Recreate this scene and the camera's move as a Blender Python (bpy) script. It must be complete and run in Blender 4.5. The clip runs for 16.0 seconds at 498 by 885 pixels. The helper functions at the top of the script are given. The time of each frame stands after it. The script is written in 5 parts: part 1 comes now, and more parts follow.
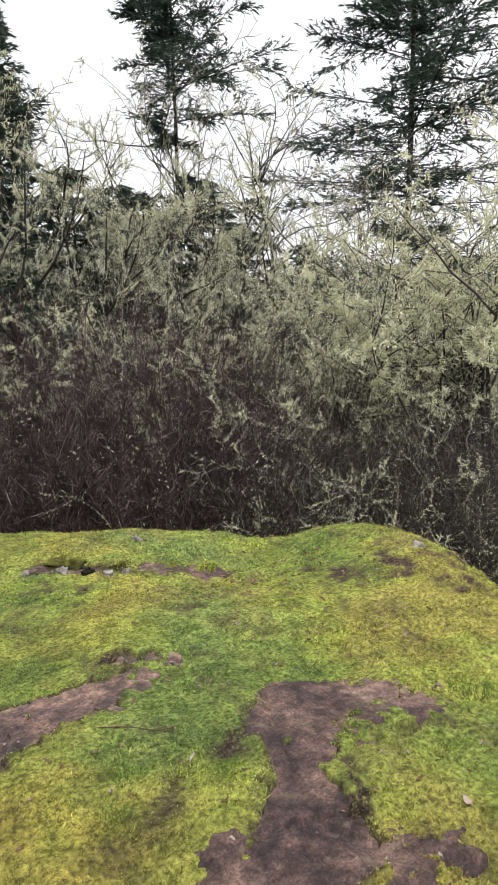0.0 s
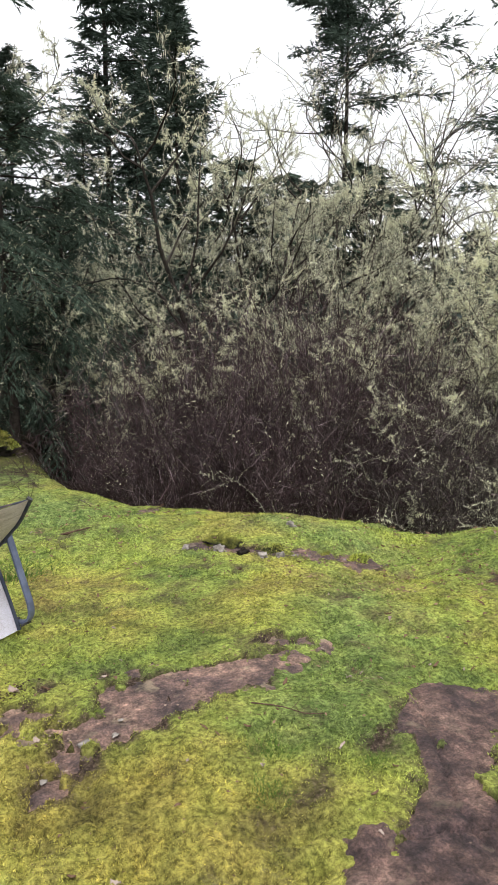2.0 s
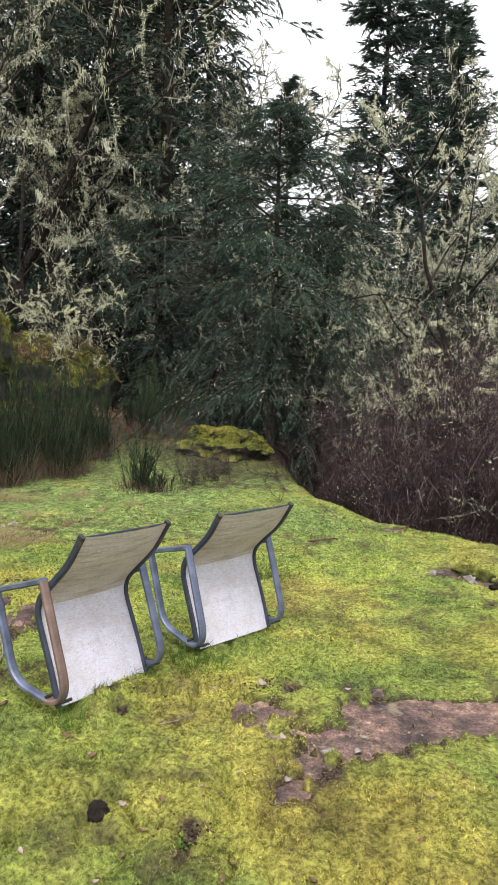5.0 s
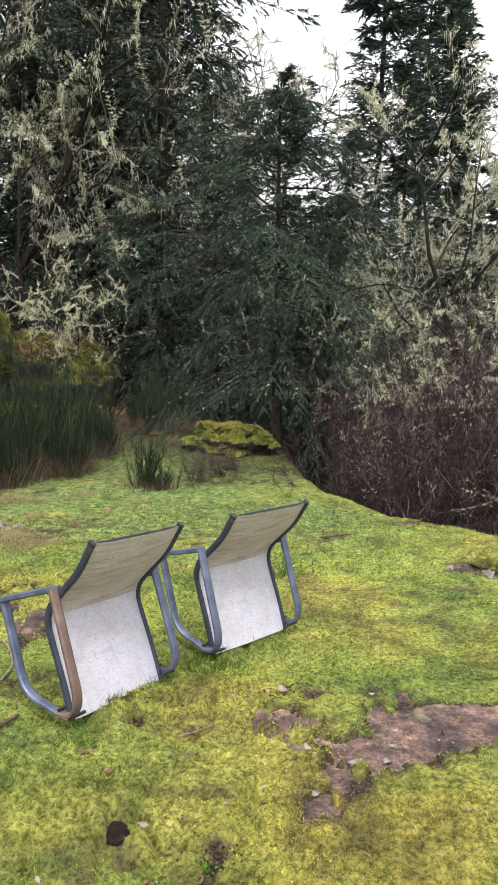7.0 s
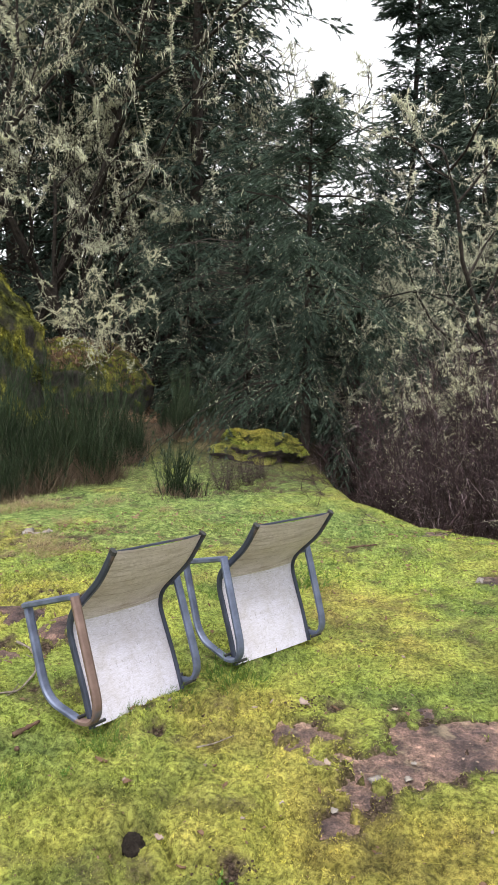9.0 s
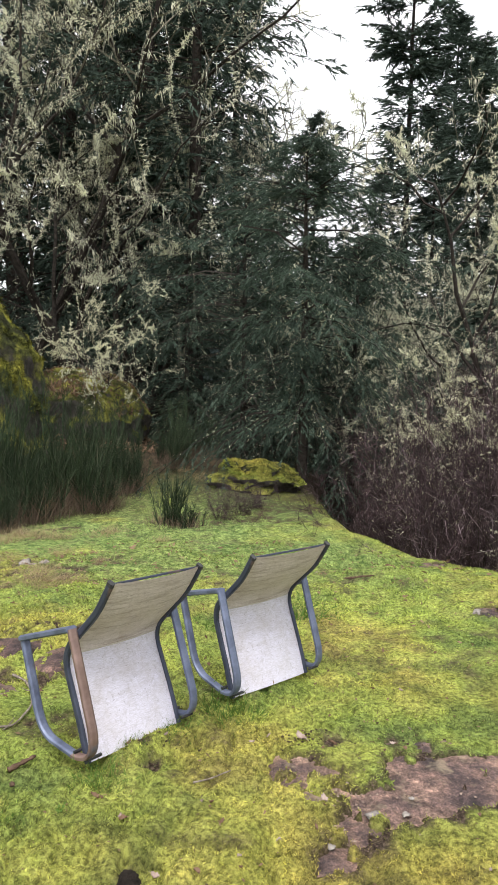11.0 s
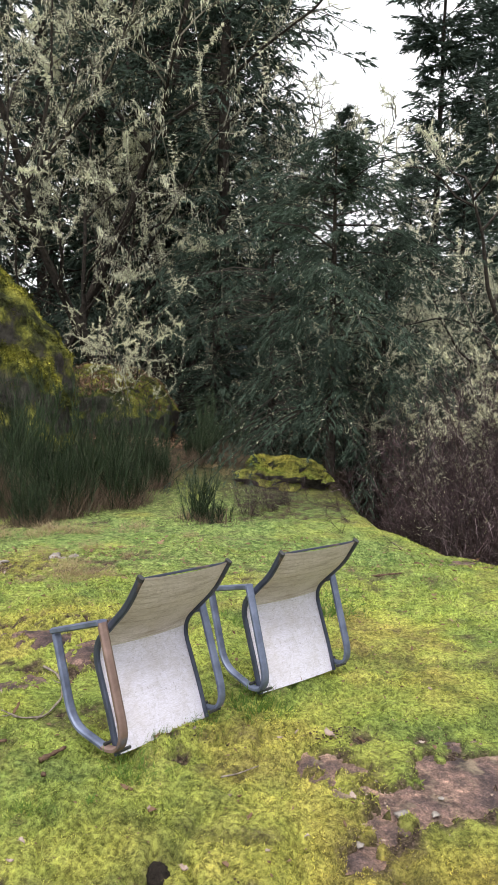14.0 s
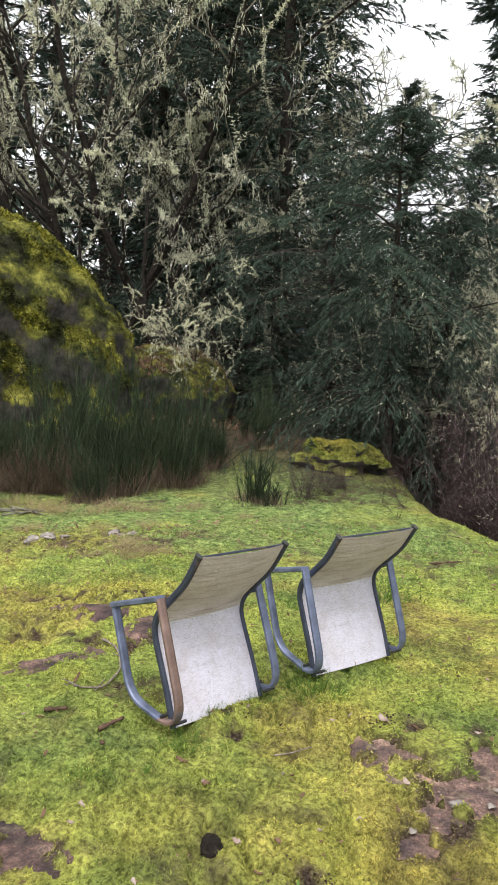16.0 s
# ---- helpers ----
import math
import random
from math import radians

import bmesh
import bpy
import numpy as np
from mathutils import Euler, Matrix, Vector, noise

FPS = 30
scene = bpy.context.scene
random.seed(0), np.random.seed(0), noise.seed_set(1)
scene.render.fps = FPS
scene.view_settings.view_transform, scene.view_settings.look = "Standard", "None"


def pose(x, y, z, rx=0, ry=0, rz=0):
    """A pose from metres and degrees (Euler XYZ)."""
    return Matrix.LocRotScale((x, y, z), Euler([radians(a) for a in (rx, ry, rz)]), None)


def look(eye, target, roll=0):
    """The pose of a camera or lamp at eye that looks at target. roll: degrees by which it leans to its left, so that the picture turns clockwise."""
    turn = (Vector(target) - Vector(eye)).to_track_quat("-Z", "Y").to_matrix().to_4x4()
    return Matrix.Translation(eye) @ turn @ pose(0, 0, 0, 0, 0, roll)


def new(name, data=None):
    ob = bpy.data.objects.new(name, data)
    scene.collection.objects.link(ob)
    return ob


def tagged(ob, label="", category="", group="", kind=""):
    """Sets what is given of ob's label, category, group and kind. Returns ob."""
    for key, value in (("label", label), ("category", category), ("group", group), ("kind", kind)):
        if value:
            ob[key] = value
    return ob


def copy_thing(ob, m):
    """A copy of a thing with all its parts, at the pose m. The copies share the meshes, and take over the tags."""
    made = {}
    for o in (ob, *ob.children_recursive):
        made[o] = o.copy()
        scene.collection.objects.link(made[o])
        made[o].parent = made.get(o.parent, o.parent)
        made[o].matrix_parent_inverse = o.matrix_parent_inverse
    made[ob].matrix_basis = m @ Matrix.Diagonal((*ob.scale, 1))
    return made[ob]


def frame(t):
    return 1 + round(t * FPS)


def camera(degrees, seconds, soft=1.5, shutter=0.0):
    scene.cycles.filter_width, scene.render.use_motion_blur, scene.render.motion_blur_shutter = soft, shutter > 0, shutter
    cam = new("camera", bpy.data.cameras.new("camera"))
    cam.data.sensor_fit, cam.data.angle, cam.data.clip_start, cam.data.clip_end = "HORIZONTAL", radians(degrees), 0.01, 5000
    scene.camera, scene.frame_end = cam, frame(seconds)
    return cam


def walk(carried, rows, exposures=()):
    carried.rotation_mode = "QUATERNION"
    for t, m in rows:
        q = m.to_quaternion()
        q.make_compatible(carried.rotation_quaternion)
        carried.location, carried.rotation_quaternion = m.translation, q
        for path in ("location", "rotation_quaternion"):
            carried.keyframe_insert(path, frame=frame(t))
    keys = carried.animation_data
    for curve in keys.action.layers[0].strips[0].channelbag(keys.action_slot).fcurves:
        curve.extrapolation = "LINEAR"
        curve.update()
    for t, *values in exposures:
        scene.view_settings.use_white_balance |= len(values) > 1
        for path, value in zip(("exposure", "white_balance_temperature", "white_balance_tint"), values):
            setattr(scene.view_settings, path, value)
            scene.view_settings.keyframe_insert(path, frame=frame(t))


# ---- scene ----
cam = camera(40.9, 16.0)
PATH = [
    (0, (0.222, 0.115, 1.469), (1.36, 1.728, 1.149), -1.2),
    (0.5, (0.23, 0.092, 1.473), (1.469, 1.629, 1.151), -1.5),
    (1, (0.215, 0.089, 1.48), (1.365, 1.693, 1.16), -1.7),
    (1.5, (0.188, 0.116, 1.479), (1.157, 1.831, 1.133), -0.9),
    (2, (0.165, 0.138, 1.471), (0.907, 1.963, 1.122), -0.1),
    (2.5, (0.133, 0.147, 1.469), (0.684, 2.04, 1.134), 0.5),
    (3, (0.115, 0.152, 1.473), (0.524, 2.082, 1.144), 1.3),
    (3.5, (0.092, 0.168, 1.467), (0.367, 2.121, 1.136), 2.1),
    (4, (0.08, 0.166, 1.467), (0.297, 2.125, 1.132), 2.5),
    (4.5, (0.069, 0.155, 1.469), (0.181, 2.127, 1.159), 2.4),
    (4.7, (0.062, 0.149, 1.472), (0.122, 2.124, 1.16), 2.4),
    (6.8, (-0.001, 0.286, 1.485), (0.063, 2.253, 1.127), 0.2),
    (7, (0.0, 0.284, 1.471), (0.043, 2.255, 1.136), 0.7),
    (7.5, (0.032, 0.278, 1.48), (0.061, 2.257, 1.187), 1.2),
    (8, (0.036, 0.281, 1.482), (0.052, 2.262, 1.21), 1.0),
    (8.5, (0.037, 0.293, 1.477), (0.041, 2.271, 1.184), 1.1),
    (9, (0.038, 0.301, 1.476), (-0.014, 2.275, 1.162), 0.7),
    (9.2, (0.041, 0.303, 1.475), (-0.004, 2.278, 1.161), 0.8),
    (11.3, (0.04, 0.263, 1.5), (-0.006, 2.25, 1.284), 0.7),
    (11.5, (0.039, 0.263, 1.498), (-0.014, 2.251, 1.286), 0.7),
    (12, (0.032, 0.261, 1.498), (-0.063, 2.247, 1.284), 0.7),
    (12.5, (0.031, 0.261, 1.498), (-0.073, 2.244, 1.266), 0.8),
    (13, (0.03, 0.263, 1.494), (-0.067, 2.249, 1.272), 1.0),
    (13.5, (0.027, 0.264, 1.496), (-0.07, 2.247, 1.261), 1.1),
    (14, (0.03, 0.268, 1.497), (-0.095, 2.249, 1.256), 0.7),
    (14.5, (0.03, 0.27, 1.497), (-0.12, 2.248, 1.243), 0.9),
    (15, (0.031, 0.272, 1.494), (-0.126, 2.25, 1.242), 1.0),
    (15.5, (0.03, 0.274, 1.493), (-0.143, 2.248, 1.224), 1.0),
    (16, (0.012, 0.27, 1.493), (-0.276, 2.227, 1.198), 1.3),
]
walk(cam, [(t, look(eye, target, roll)) for t, eye, target, roll in PATH], ((0, 0.28), (0.5, 0.25), (1.5, 0.28), (2.5, 0.5), (3.5, 0.56), (9, 0.62), (14, 0.60), (16, 0.55)))

# ---- world and light: bright overcast sky ----
SUN_EL, SUN_AZ = radians(70), radians(195)
world = bpy.data.worlds.new("overcast_sky")
scene.world = world
world.use_nodes = True
wn = world.node_tree.nodes
wl = world.node_tree.links
wn.clear()
w_out = wn.new("ShaderNodeOutputWorld")
w_bg = wn.new("ShaderNodeBackground")
w_sky = wn.new("ShaderNodeTexSky")
w_sky.sky_type = "NISHITA"
w_sky.sun_disc = False
w_sky.sun_elevation = SUN_EL
w_sky.sun_rotation = SUN_AZ
w_sky.dust_density = 6.0
w_gain = wn.new("ShaderNodeVectorMath")
w_gain.operation = "SCALE"
w_gain.inputs["Scale"].default_value = 0.10
w_mix = wn.new("ShaderNodeMix")
w_mix.data_type = "RGBA"
w_mix.inputs["Factor"].default_value = 0.9
w_mix.inputs["B"].default_value = (1.0, 1.01, 1.04, 1)
wl.new(w_sky.outputs[0], w_gain.inputs[0])
wl.new(w_gain.outputs[0], w_mix.inputs["A"])
wl.new(w_mix.outputs["Result"], w_bg.inputs["Color"])
w_bg.inputs["Strength"].default_value = 1.0
wl.new(w_bg.outputs[0], w_out.inputs["Surface"])

sun_data = bpy.data.lights.new("sun", "SUN")
sun_data.energy = 2.4
sun_data.angle = radians(36)
sun_data.color = (1.0, 0.96, 0.9)
sun = new("sun", sun_data)
sun.matrix_world = look((0, 0, 60), (0 + 60 / math.tan(SUN_EL) * -math.sin(SUN_AZ), 60 / math.tan(SUN_EL) * -math.cos(SUN_AZ), 0))


# ---- small numeric noise, for terrain and scatter ----
def hash2(ix, iy, seed):
    h = (ix.astype(np.int64) * 374761393 + iy.astype(np.int64) * 668265263 + seed * 974634777) & 0xFFFFFFFF
    h = ((h ^ (h >> 13)) * 1274126177) & 0xFFFFFFFF
    return ((h ^ (h >> 16)) & 0xFFFF) / 65535.0


def vnoise(x, y, seed=0):
    ix, iy = np.floor(x), np.floor(y)
    fx, fy = x - ix, y - iy
    fx, fy = fx * fx * (3 - 2 * fx), fy * fy * (3 - 2 * fy)
    a, b = hash2(ix, iy, seed), hash2(ix + 1, iy, seed)
    c, d = hash2(ix, iy + 1, seed), hash2(ix + 1, iy + 1, seed)
    return (a * (1 - fx) + b * fx) * (1 - fy) + (c * (1 - fx) + d * fx) * fy - 0.5


def fbm(x, y, scale, octaves=4, seed=0):
    out, amp = 0.0, 1.0
    for o in range(octaves):
        out = out + amp * vnoise(x * scale + 17.3 * o, y * scale - 9.1 * o, seed + o)
        scale, amp = scale * 2.03, amp * 0.5
    return out


def sstep(a, b, v):
    t = np.clip((v - a) / (b - a), 0, 1)
    return t * t * (3 - 2 * t)


def bump(x, y, cx, cy, rx, ry, turn=0.0):
    c, s = math.cos(radians(turn)), math.sin(radians(turn))
    u, v = (x - cx) * c + (y - cy) * s, -(x - cx) * s + (y - cy) * c
    return np.exp(-(u / rx) ** 2 - (v / ry) ** 2)


# ---- the lie of the land ----
def lie(x, y):
    """Height of the ground: a mossy bluff that slopes away from the path and drops behind its rim."""
    x, y = np.asarray(x, float), np.asarray(y, float)
    r = np.hypot(x, y)
    az = np.degrees(np.arctan2(x, y))
    z = -0.062 * np.maximum(r - 1.6, 0) * np.exp(-np.maximum(r - 9, 0) / 25)
    rim = np.interp(az, [-5, 5, 8, 13, 17, 25, 44, 49, 53, 57, 62, 90], [9.5, 9.0, 7.9, 6.8, 6.2, 5.8, 5.8, 5.3, 4.8, 4.2, 3.9, 4.2])
    side = sstep(3, 10, az) * (1 - sstep(120, 160, az))
    z = z - 1.25 * side * sstep(rim, rim + 2.6, r + 0.25 * fbm(x, y, 0.9, 2, 5))
    z = z + 0.15 * bump(x, y, 4.0, 3.6, 0.85, 0.75, -40)
    z = z - 0.12 * bump(x, y, 3.25, 4.35, 0.4, 0.9, -40)
    z = z + 0.12 * bump(x, y, 2.3, 5.0, 1.1, 0.5, -25) + 0.06 * bump(x, y, 2.9, 2.9, 0.8, 0.4, -40)
    z = z + 1.0 * bump(x, y, -3.5, 13.4, 1.5, 2.0) + 0.5 * bump(x, y, -1.0, 11.2, 1.6, 1.4)
    z = z + 0.9 * (1 - sstep(-30, -5, az)) * sstep(8, 14, r) * (np.abs(az) < 90)
    z = z + 0.09 * bump(x, y, -1.0, 6.25, 0.45, 0.3, 10)
    z = z + 0.06 * fbm(x, y, 0.7, 3, 11) * sstep(0.8, 3, r)
    z = z + 0.8 * fbm(x, y, 0.05, 3, 3) * sstep(14, 40, r)
    z = z + 40 * sstep(110, 420, r) * (0.8 + 0.5 * fbm(x, y, 0.004, 3, 8))
    return z


# Bare rock and dark soil: rounded strips where the moss has worn through
SLABS = [
    [(1.08, 1.12, 1.32, 1.40, 0.25, 0.215), (1.45, 1.29, 1.67, 1.27, 0.09, 0.025), (1.40, 1.50, 1.56, 1.68, 0.17, 0.135), (1.56, 1.68, 1.76, 1.95, 0.125, 0.135),
     (1.79, 2.08, 2.12, 2.06, 0.15, 0.09), (2.12, 2.07, 2.28, 2.02, 0.09, 0.05), (2.28, 1.99, 2.36, 1.85, 0.035, 0.015), (1.50, 2.06, 1.72, 2.06, 0.015, 0.07)],
    [(0.28, 2.21, 0.36, 2.34, 0.045, 0.075), (0.36, 2.34, 0.45, 2.50, 0.065, 0.10), (0.33, 2.62, 0.45, 2.54, 0.035, 0.07), (0.45, 2.54, 0.80, 2.62, 0.10, 0.15), (0.62, 2.76, 0.75, 2.70, 0.09, 0.16),
     (0.75, 2.69, 1.18, 2.73, 0.17, 0.14), (1.20, 2.75, 1.42, 2.84, 0.09, 0.045), (1.42, 3.00, 1.60, 2.95, 0.04, 0.05), (0.24, 2.78, 0.36, 2.72, 0.035, 0.02)],
    [(-1.10, 1.98, -0.90, 1.96, 0.05, 0.05)],
    [(-1.14, 3.80, -1.08, 3.92, 0.0, 0.0)],
    # the next two entries are dark soil strips, built like the rock slabs
    [(-1.52, 3.18, -1.36, 3.31, -0.02, 0.01), (-1.36, 3.31, -1.22, 3.40, 0.01, -0.02)],
    [(-1.72, 4.02, -1.40, 4.06, -0.03, -0.01)],
    [(1.60, 6.30, 1.95, 6.15, 0.07, 0.05)],
    [(1.62, 4.76, 2.0, 4.47, 0.05, 0.05), (2.0, 4.47, 2.8, 4.08, 0.03, 0.02)],
]


def rockdist(x, y, strips):
    d = np.full(np.shape(x), 9.0)
    for ax, ay, bx, by, ra, rb in strips:
        ux, uy = bx - ax, by - ay
        k = np.clip(((x - ax) * ux + (y - ay) * uy) / (ux * ux + uy * uy), 0, 1)
        d = np.minimum(d, np.hypot(x - ax - k * ux, y - ay - k * uy) - ra - (rb - ra) * k)
    return d + 0.055 * fbm(x, y, 5.0, 3, 21) + 0.05 * fbm(x, y, 24.0, 3, 22) + 0.9 * np.clip(fbm(x, y, 11.0, 2, 23) - 0.36, 0, 0.3)


def bare(x, y):
    d = np.full(np.shape(x), 9.0)
    for strips in SLABS:
        d = np.minimum(d, rockdist(x, y, strips))
    return d


def soil_wear(x, y):
    """1 where the moss is thin and dark soil shows, and in a dark hollow and crevice by the first chair."""
    spots = 1.1 * bump(x, y, 0.28, 2.95, 0.15, 0.06) + 0.9 * bump(x, y, -0.05, 2.0, 0.07, 0.07) + 0.7 * bump(x, y, -0.36, 2.89, 0.16, 0.05, 40) + 0.4 * bump(x, y, 0.75, 2.95, 0.25, 0.05)
    spots = spots + 0.7 * bump(x, y, -1.25, 3.55, 0.35, 0.12, 15) + 0.6 * bump(x, y, 1.62, 4.30, 0.5, 0.1, -25) + 0.6 * bump(x, y, -0.9, 3.1, 0.25, 0.08, 20) + 0.55 * bump(x, y, 3.7, 3.1, 0.7, 0.45, -40) + 0.4 * bump(x, y, 2.9, 3.7, 0.5, 0.3, -40)
    spots = spots + 0.8 * bump(x, y, -2.0, 5.7, 1.0, 0.35, 5) + 0.7 * bump(x, y, -1.3, 4.3, 0.5, 0.14, 10) + 0.6 * bump(x, y, -0.2, 5.6, 0.5, 0.15, 10)
    # first term: dark strip along the crevice before the first chair
    spots = spots + 0.9 * bump(x, y, -0.40, 2.80, 0.2, 0.035, 52.6) + 0.8 * bump(x, y, -1.5, 4.3, 0.5, 0.12, 8) + 0.7 * bump(x, y, -1.7, 3.7, 0.4, 0.1, -10)
    spots = spots + 0.9 * bump(x, y, -2.6, 7.7, 0.9, 0.25) + 1.2 * bump(x, y, -0.1, 8.5, 0.7, 0.35) + 1.5 * bump(x, y, 0.3, 9.4, 0.9, 0.5) + 0.6 * bump(x, y, -0.9, 9.9, 0.3, 0.3)
    return np.clip(spots * (0.75 + 3.2 * fbm(x, y, 15.0, 3, 33)) + 1.4 * fbm(x, y, 7.0, 3, 31) - 0.25, 0, 1)


def cushions(x, y):
    """Low domes of moss with creases between them, strongest in patches."""
    patch = np.clip(0.55 + 1.6 * fbm(x, y, 0.9, 3, 44) + 0.9 * bump(x, y, -1.6, 4.1, 0.8, 0.7) + 0.7 * bump(x, y, -1.0, 6.25, 0.45, 0.3) + 0.6 * bump(x, y, -0.3, 3.0, 0.4, 0.3), 0.1, 1.7)
    a = 1 - np.abs(fbm(x, y, 6.0, 2, 42)) * 3.2
    b = 1 - np.abs(fbm(x, y, 17.0, 2, 45)) * 3.2
    return -patch * (0.045 * np.clip(a, 0, 1) ** 3 + 0.018 * np.clip(b, 0, 1) ** 2)


def ground_z(x, y):
    x, y = np.asarray(x, float), np.asarray(y, float)
    r = np.hypot(x, y)
    near = 1 - sstep(6, 14, r)
    z = lie(x, y) + near * (0.045 * fbm(x, y, 2.6, 3, 41) + cushions(x, y))
    z = z + near * (1 - sstep(3.5, 6, r)) * 0.010 * fbm(x, y, 55.0, 2, 43)
    z = z + 0.05 * bump(x, y, -0.44, 2.885, 0.26, 0.05, 52.6) + 0.03 * bump(x, y, 0.13, 3.50, 0.26, 0.05, 41.5)
    z = z - 0.016 * soil_wear(x, y) * near
    return z - 0.065 * (1 - sstep(-0.022, 0.014, bare(x, y))) * near


# ---- building helpers ----
class Geo:
    """Collects triangles, and makes one mesh of them."""

    def __init__(self):
        self.v, self.f, self.n = [], [], 0

    def tris(self, v, f):
        self.v.append(np.asarray(v, np.float32).reshape(-1, 3))
        self.f.append(np.asarray(f, np.int64).reshape(-1, 3) + self.n)
        self.n += len(self.v[-1])

    def tube(self, pts, rads, sides=5, closed=True):
        pts, rads = np.asarray(pts, float), np.asarray(rads, float)
        t = np.gradient(pts, axis=0)
        t /= np.linalg.norm(t, axis=1)[:, None] + 1e-9
        ref = np.array([0.31, 0.17, 0.93]) if abs(t[0, 2]) < 0.8 else np.array([0.93, 0.31, 0.17])
        u = np.cross(t, ref)
        u /= np.linalg.norm(u, axis=1)[:, None] + 1e-9
        w = np.cross(t, u)
        a = np.arange(sides) * 2 * math.pi / sides
        ring = pts[:, None] + rads[:, None, None] * (np.cos(a)[None, :, None] * u[:, None] + np.sin(a)[None, :, None] * w[:, None])
        n = len(pts)
        i, j = np.meshgrid(np.arange(n - 1), np.arange(sides), indexing="ij")
        p, q = i * sides + j, i * sides + (j + 1) % sides
        f = np.concatenate([np.stack([p, q, q + sides], -1).reshape(-1, 3), np.stack([p, q + sides, p + sides], -1).reshape(-1, 3)])
        v = ring.reshape(-1, 3)
        if closed:
            v = np.concatenate([v, pts[:1], pts[-1:]])
            k = np.arange(sides)
            f = np.concatenate([f, np.stack([np.full(sides, n * sides), (k + 1) % sides, k], -1),
                                np.stack([np.full(sides, n * sides + 1), (n - 1) * sides + k, (n - 1) * sides + (k + 1) % sides], -1)])
        self.tris(v, f)

    def blades(self, root, tip, width, rng, kite=0.5):
        """Kites from root to tip, two triangles each, turned at random about their length."""
        root, tip = np.asarray(root, float), np.asarray(tip, float)
        d = tip - root
        side = np.cross(d, rng.normal(size=d.shape))
        side /= np.linalg.norm(side, axis=1)[:, None] + 1e-9
        mid = root + d * kite
        width = np.broadcast_to(np.asarray(width, float).reshape(-1, 1), (len(d), 1))
        v = np.stack([root, mid + side * width / 2, tip, mid - side * width / 2], 1).reshape(-1, 3)
        k = np.arange(len(d))[:, None] * 4
        self.tris(v, np.concatenate([k + [[0, 1, 2]], k + [[0, 2, 3]]]))

    def spikes(self, root, tip, width, rng):
        """Single slim triangles that stand on root and end at tip."""
        root, tip = np.asarray(root, float), np.asarray(tip, float)
        d = tip - root
        side = np.cross(d, rng.normal(size=d.shape))
        side /= np.linalg.norm(side, axis=1)[:, None] + 1e-9
        width = np.broadcast_to(np.asarray(width, float).reshape(-1, 1), (len(d), 1))
        v = np.stack([root + side * width / 2, root - side * width / 2, tip], 1).reshape(-1, 3)
        k = np.arange(len(d))[:, None] * 3
        self.tris(v, k + [[0, 1, 2]])

    def mesh(self, name, material, smooth=False):
        me = bpy.data.meshes.new(name)
        v = np.concatenate(self.v)
        f = np.concatenate(self.f)
        me.vertices.add(len(v))
        me.vertices.foreach_set("co", v.astype(np.float32).ravel())
        me.loops.add(len(f) * 3)
        me.loops.foreach_set("vertex_index", f.astype(np.int32).ravel())
        me.polygons.add(len(f))
        me.polygons.foreach_set("loop_start", np.arange(0, len(f) * 3, 3, dtype=np.int32))
        me.polygons.foreach_set("use_smooth", np.full(len(f), smooth))
        me.update(calc_edges=True)
        me.materials.append(material)
        return me


def part(name, shape, material, parent, label=""):
    """Links a Geo, bmesh or mesh as one mesh object under a thing or a part."""
    if isinstance(shape, Geo):
        data = shape.mesh(name, material)
    elif isinstance(shape, bmesh.types.BMesh):
        data = bpy.data.meshes.new(name)
        shape.to_mesh(data)
        shape.free()
        data.materials.append(material)
    else:
        data = shape
    ob = new(name, data)
    ob.parent = parent
    return tagged(ob, label)


def thing(name, m, label, category, group="", kind=""):
    ob = new(name)
    ob.empty_display_size = 0.1
    ob.matrix_world = m
    return tagged(ob, label, category, group, kind)


def grid_mesh(name, xs, ys, height, material):
    """A sheet over the plan, from two arrays of the same shape."""
    n, m = xs.shape
    g = Geo()
    i, j = np.meshgrid(np.arange(n - 1), np.arange(m - 1), indexing="ij")
    p = i * m + j
    f = np.concatenate([np.stack([p, p + 1, p + m + 1], -1).reshape(-1, 3), np.stack([p, p + m + 1, p + m], -1).reshape(-1, 3)])
    g.tris(np.stack([xs, ys, height], -1).reshape(-1, 3), f)
    return g.mesh(name, material, True)


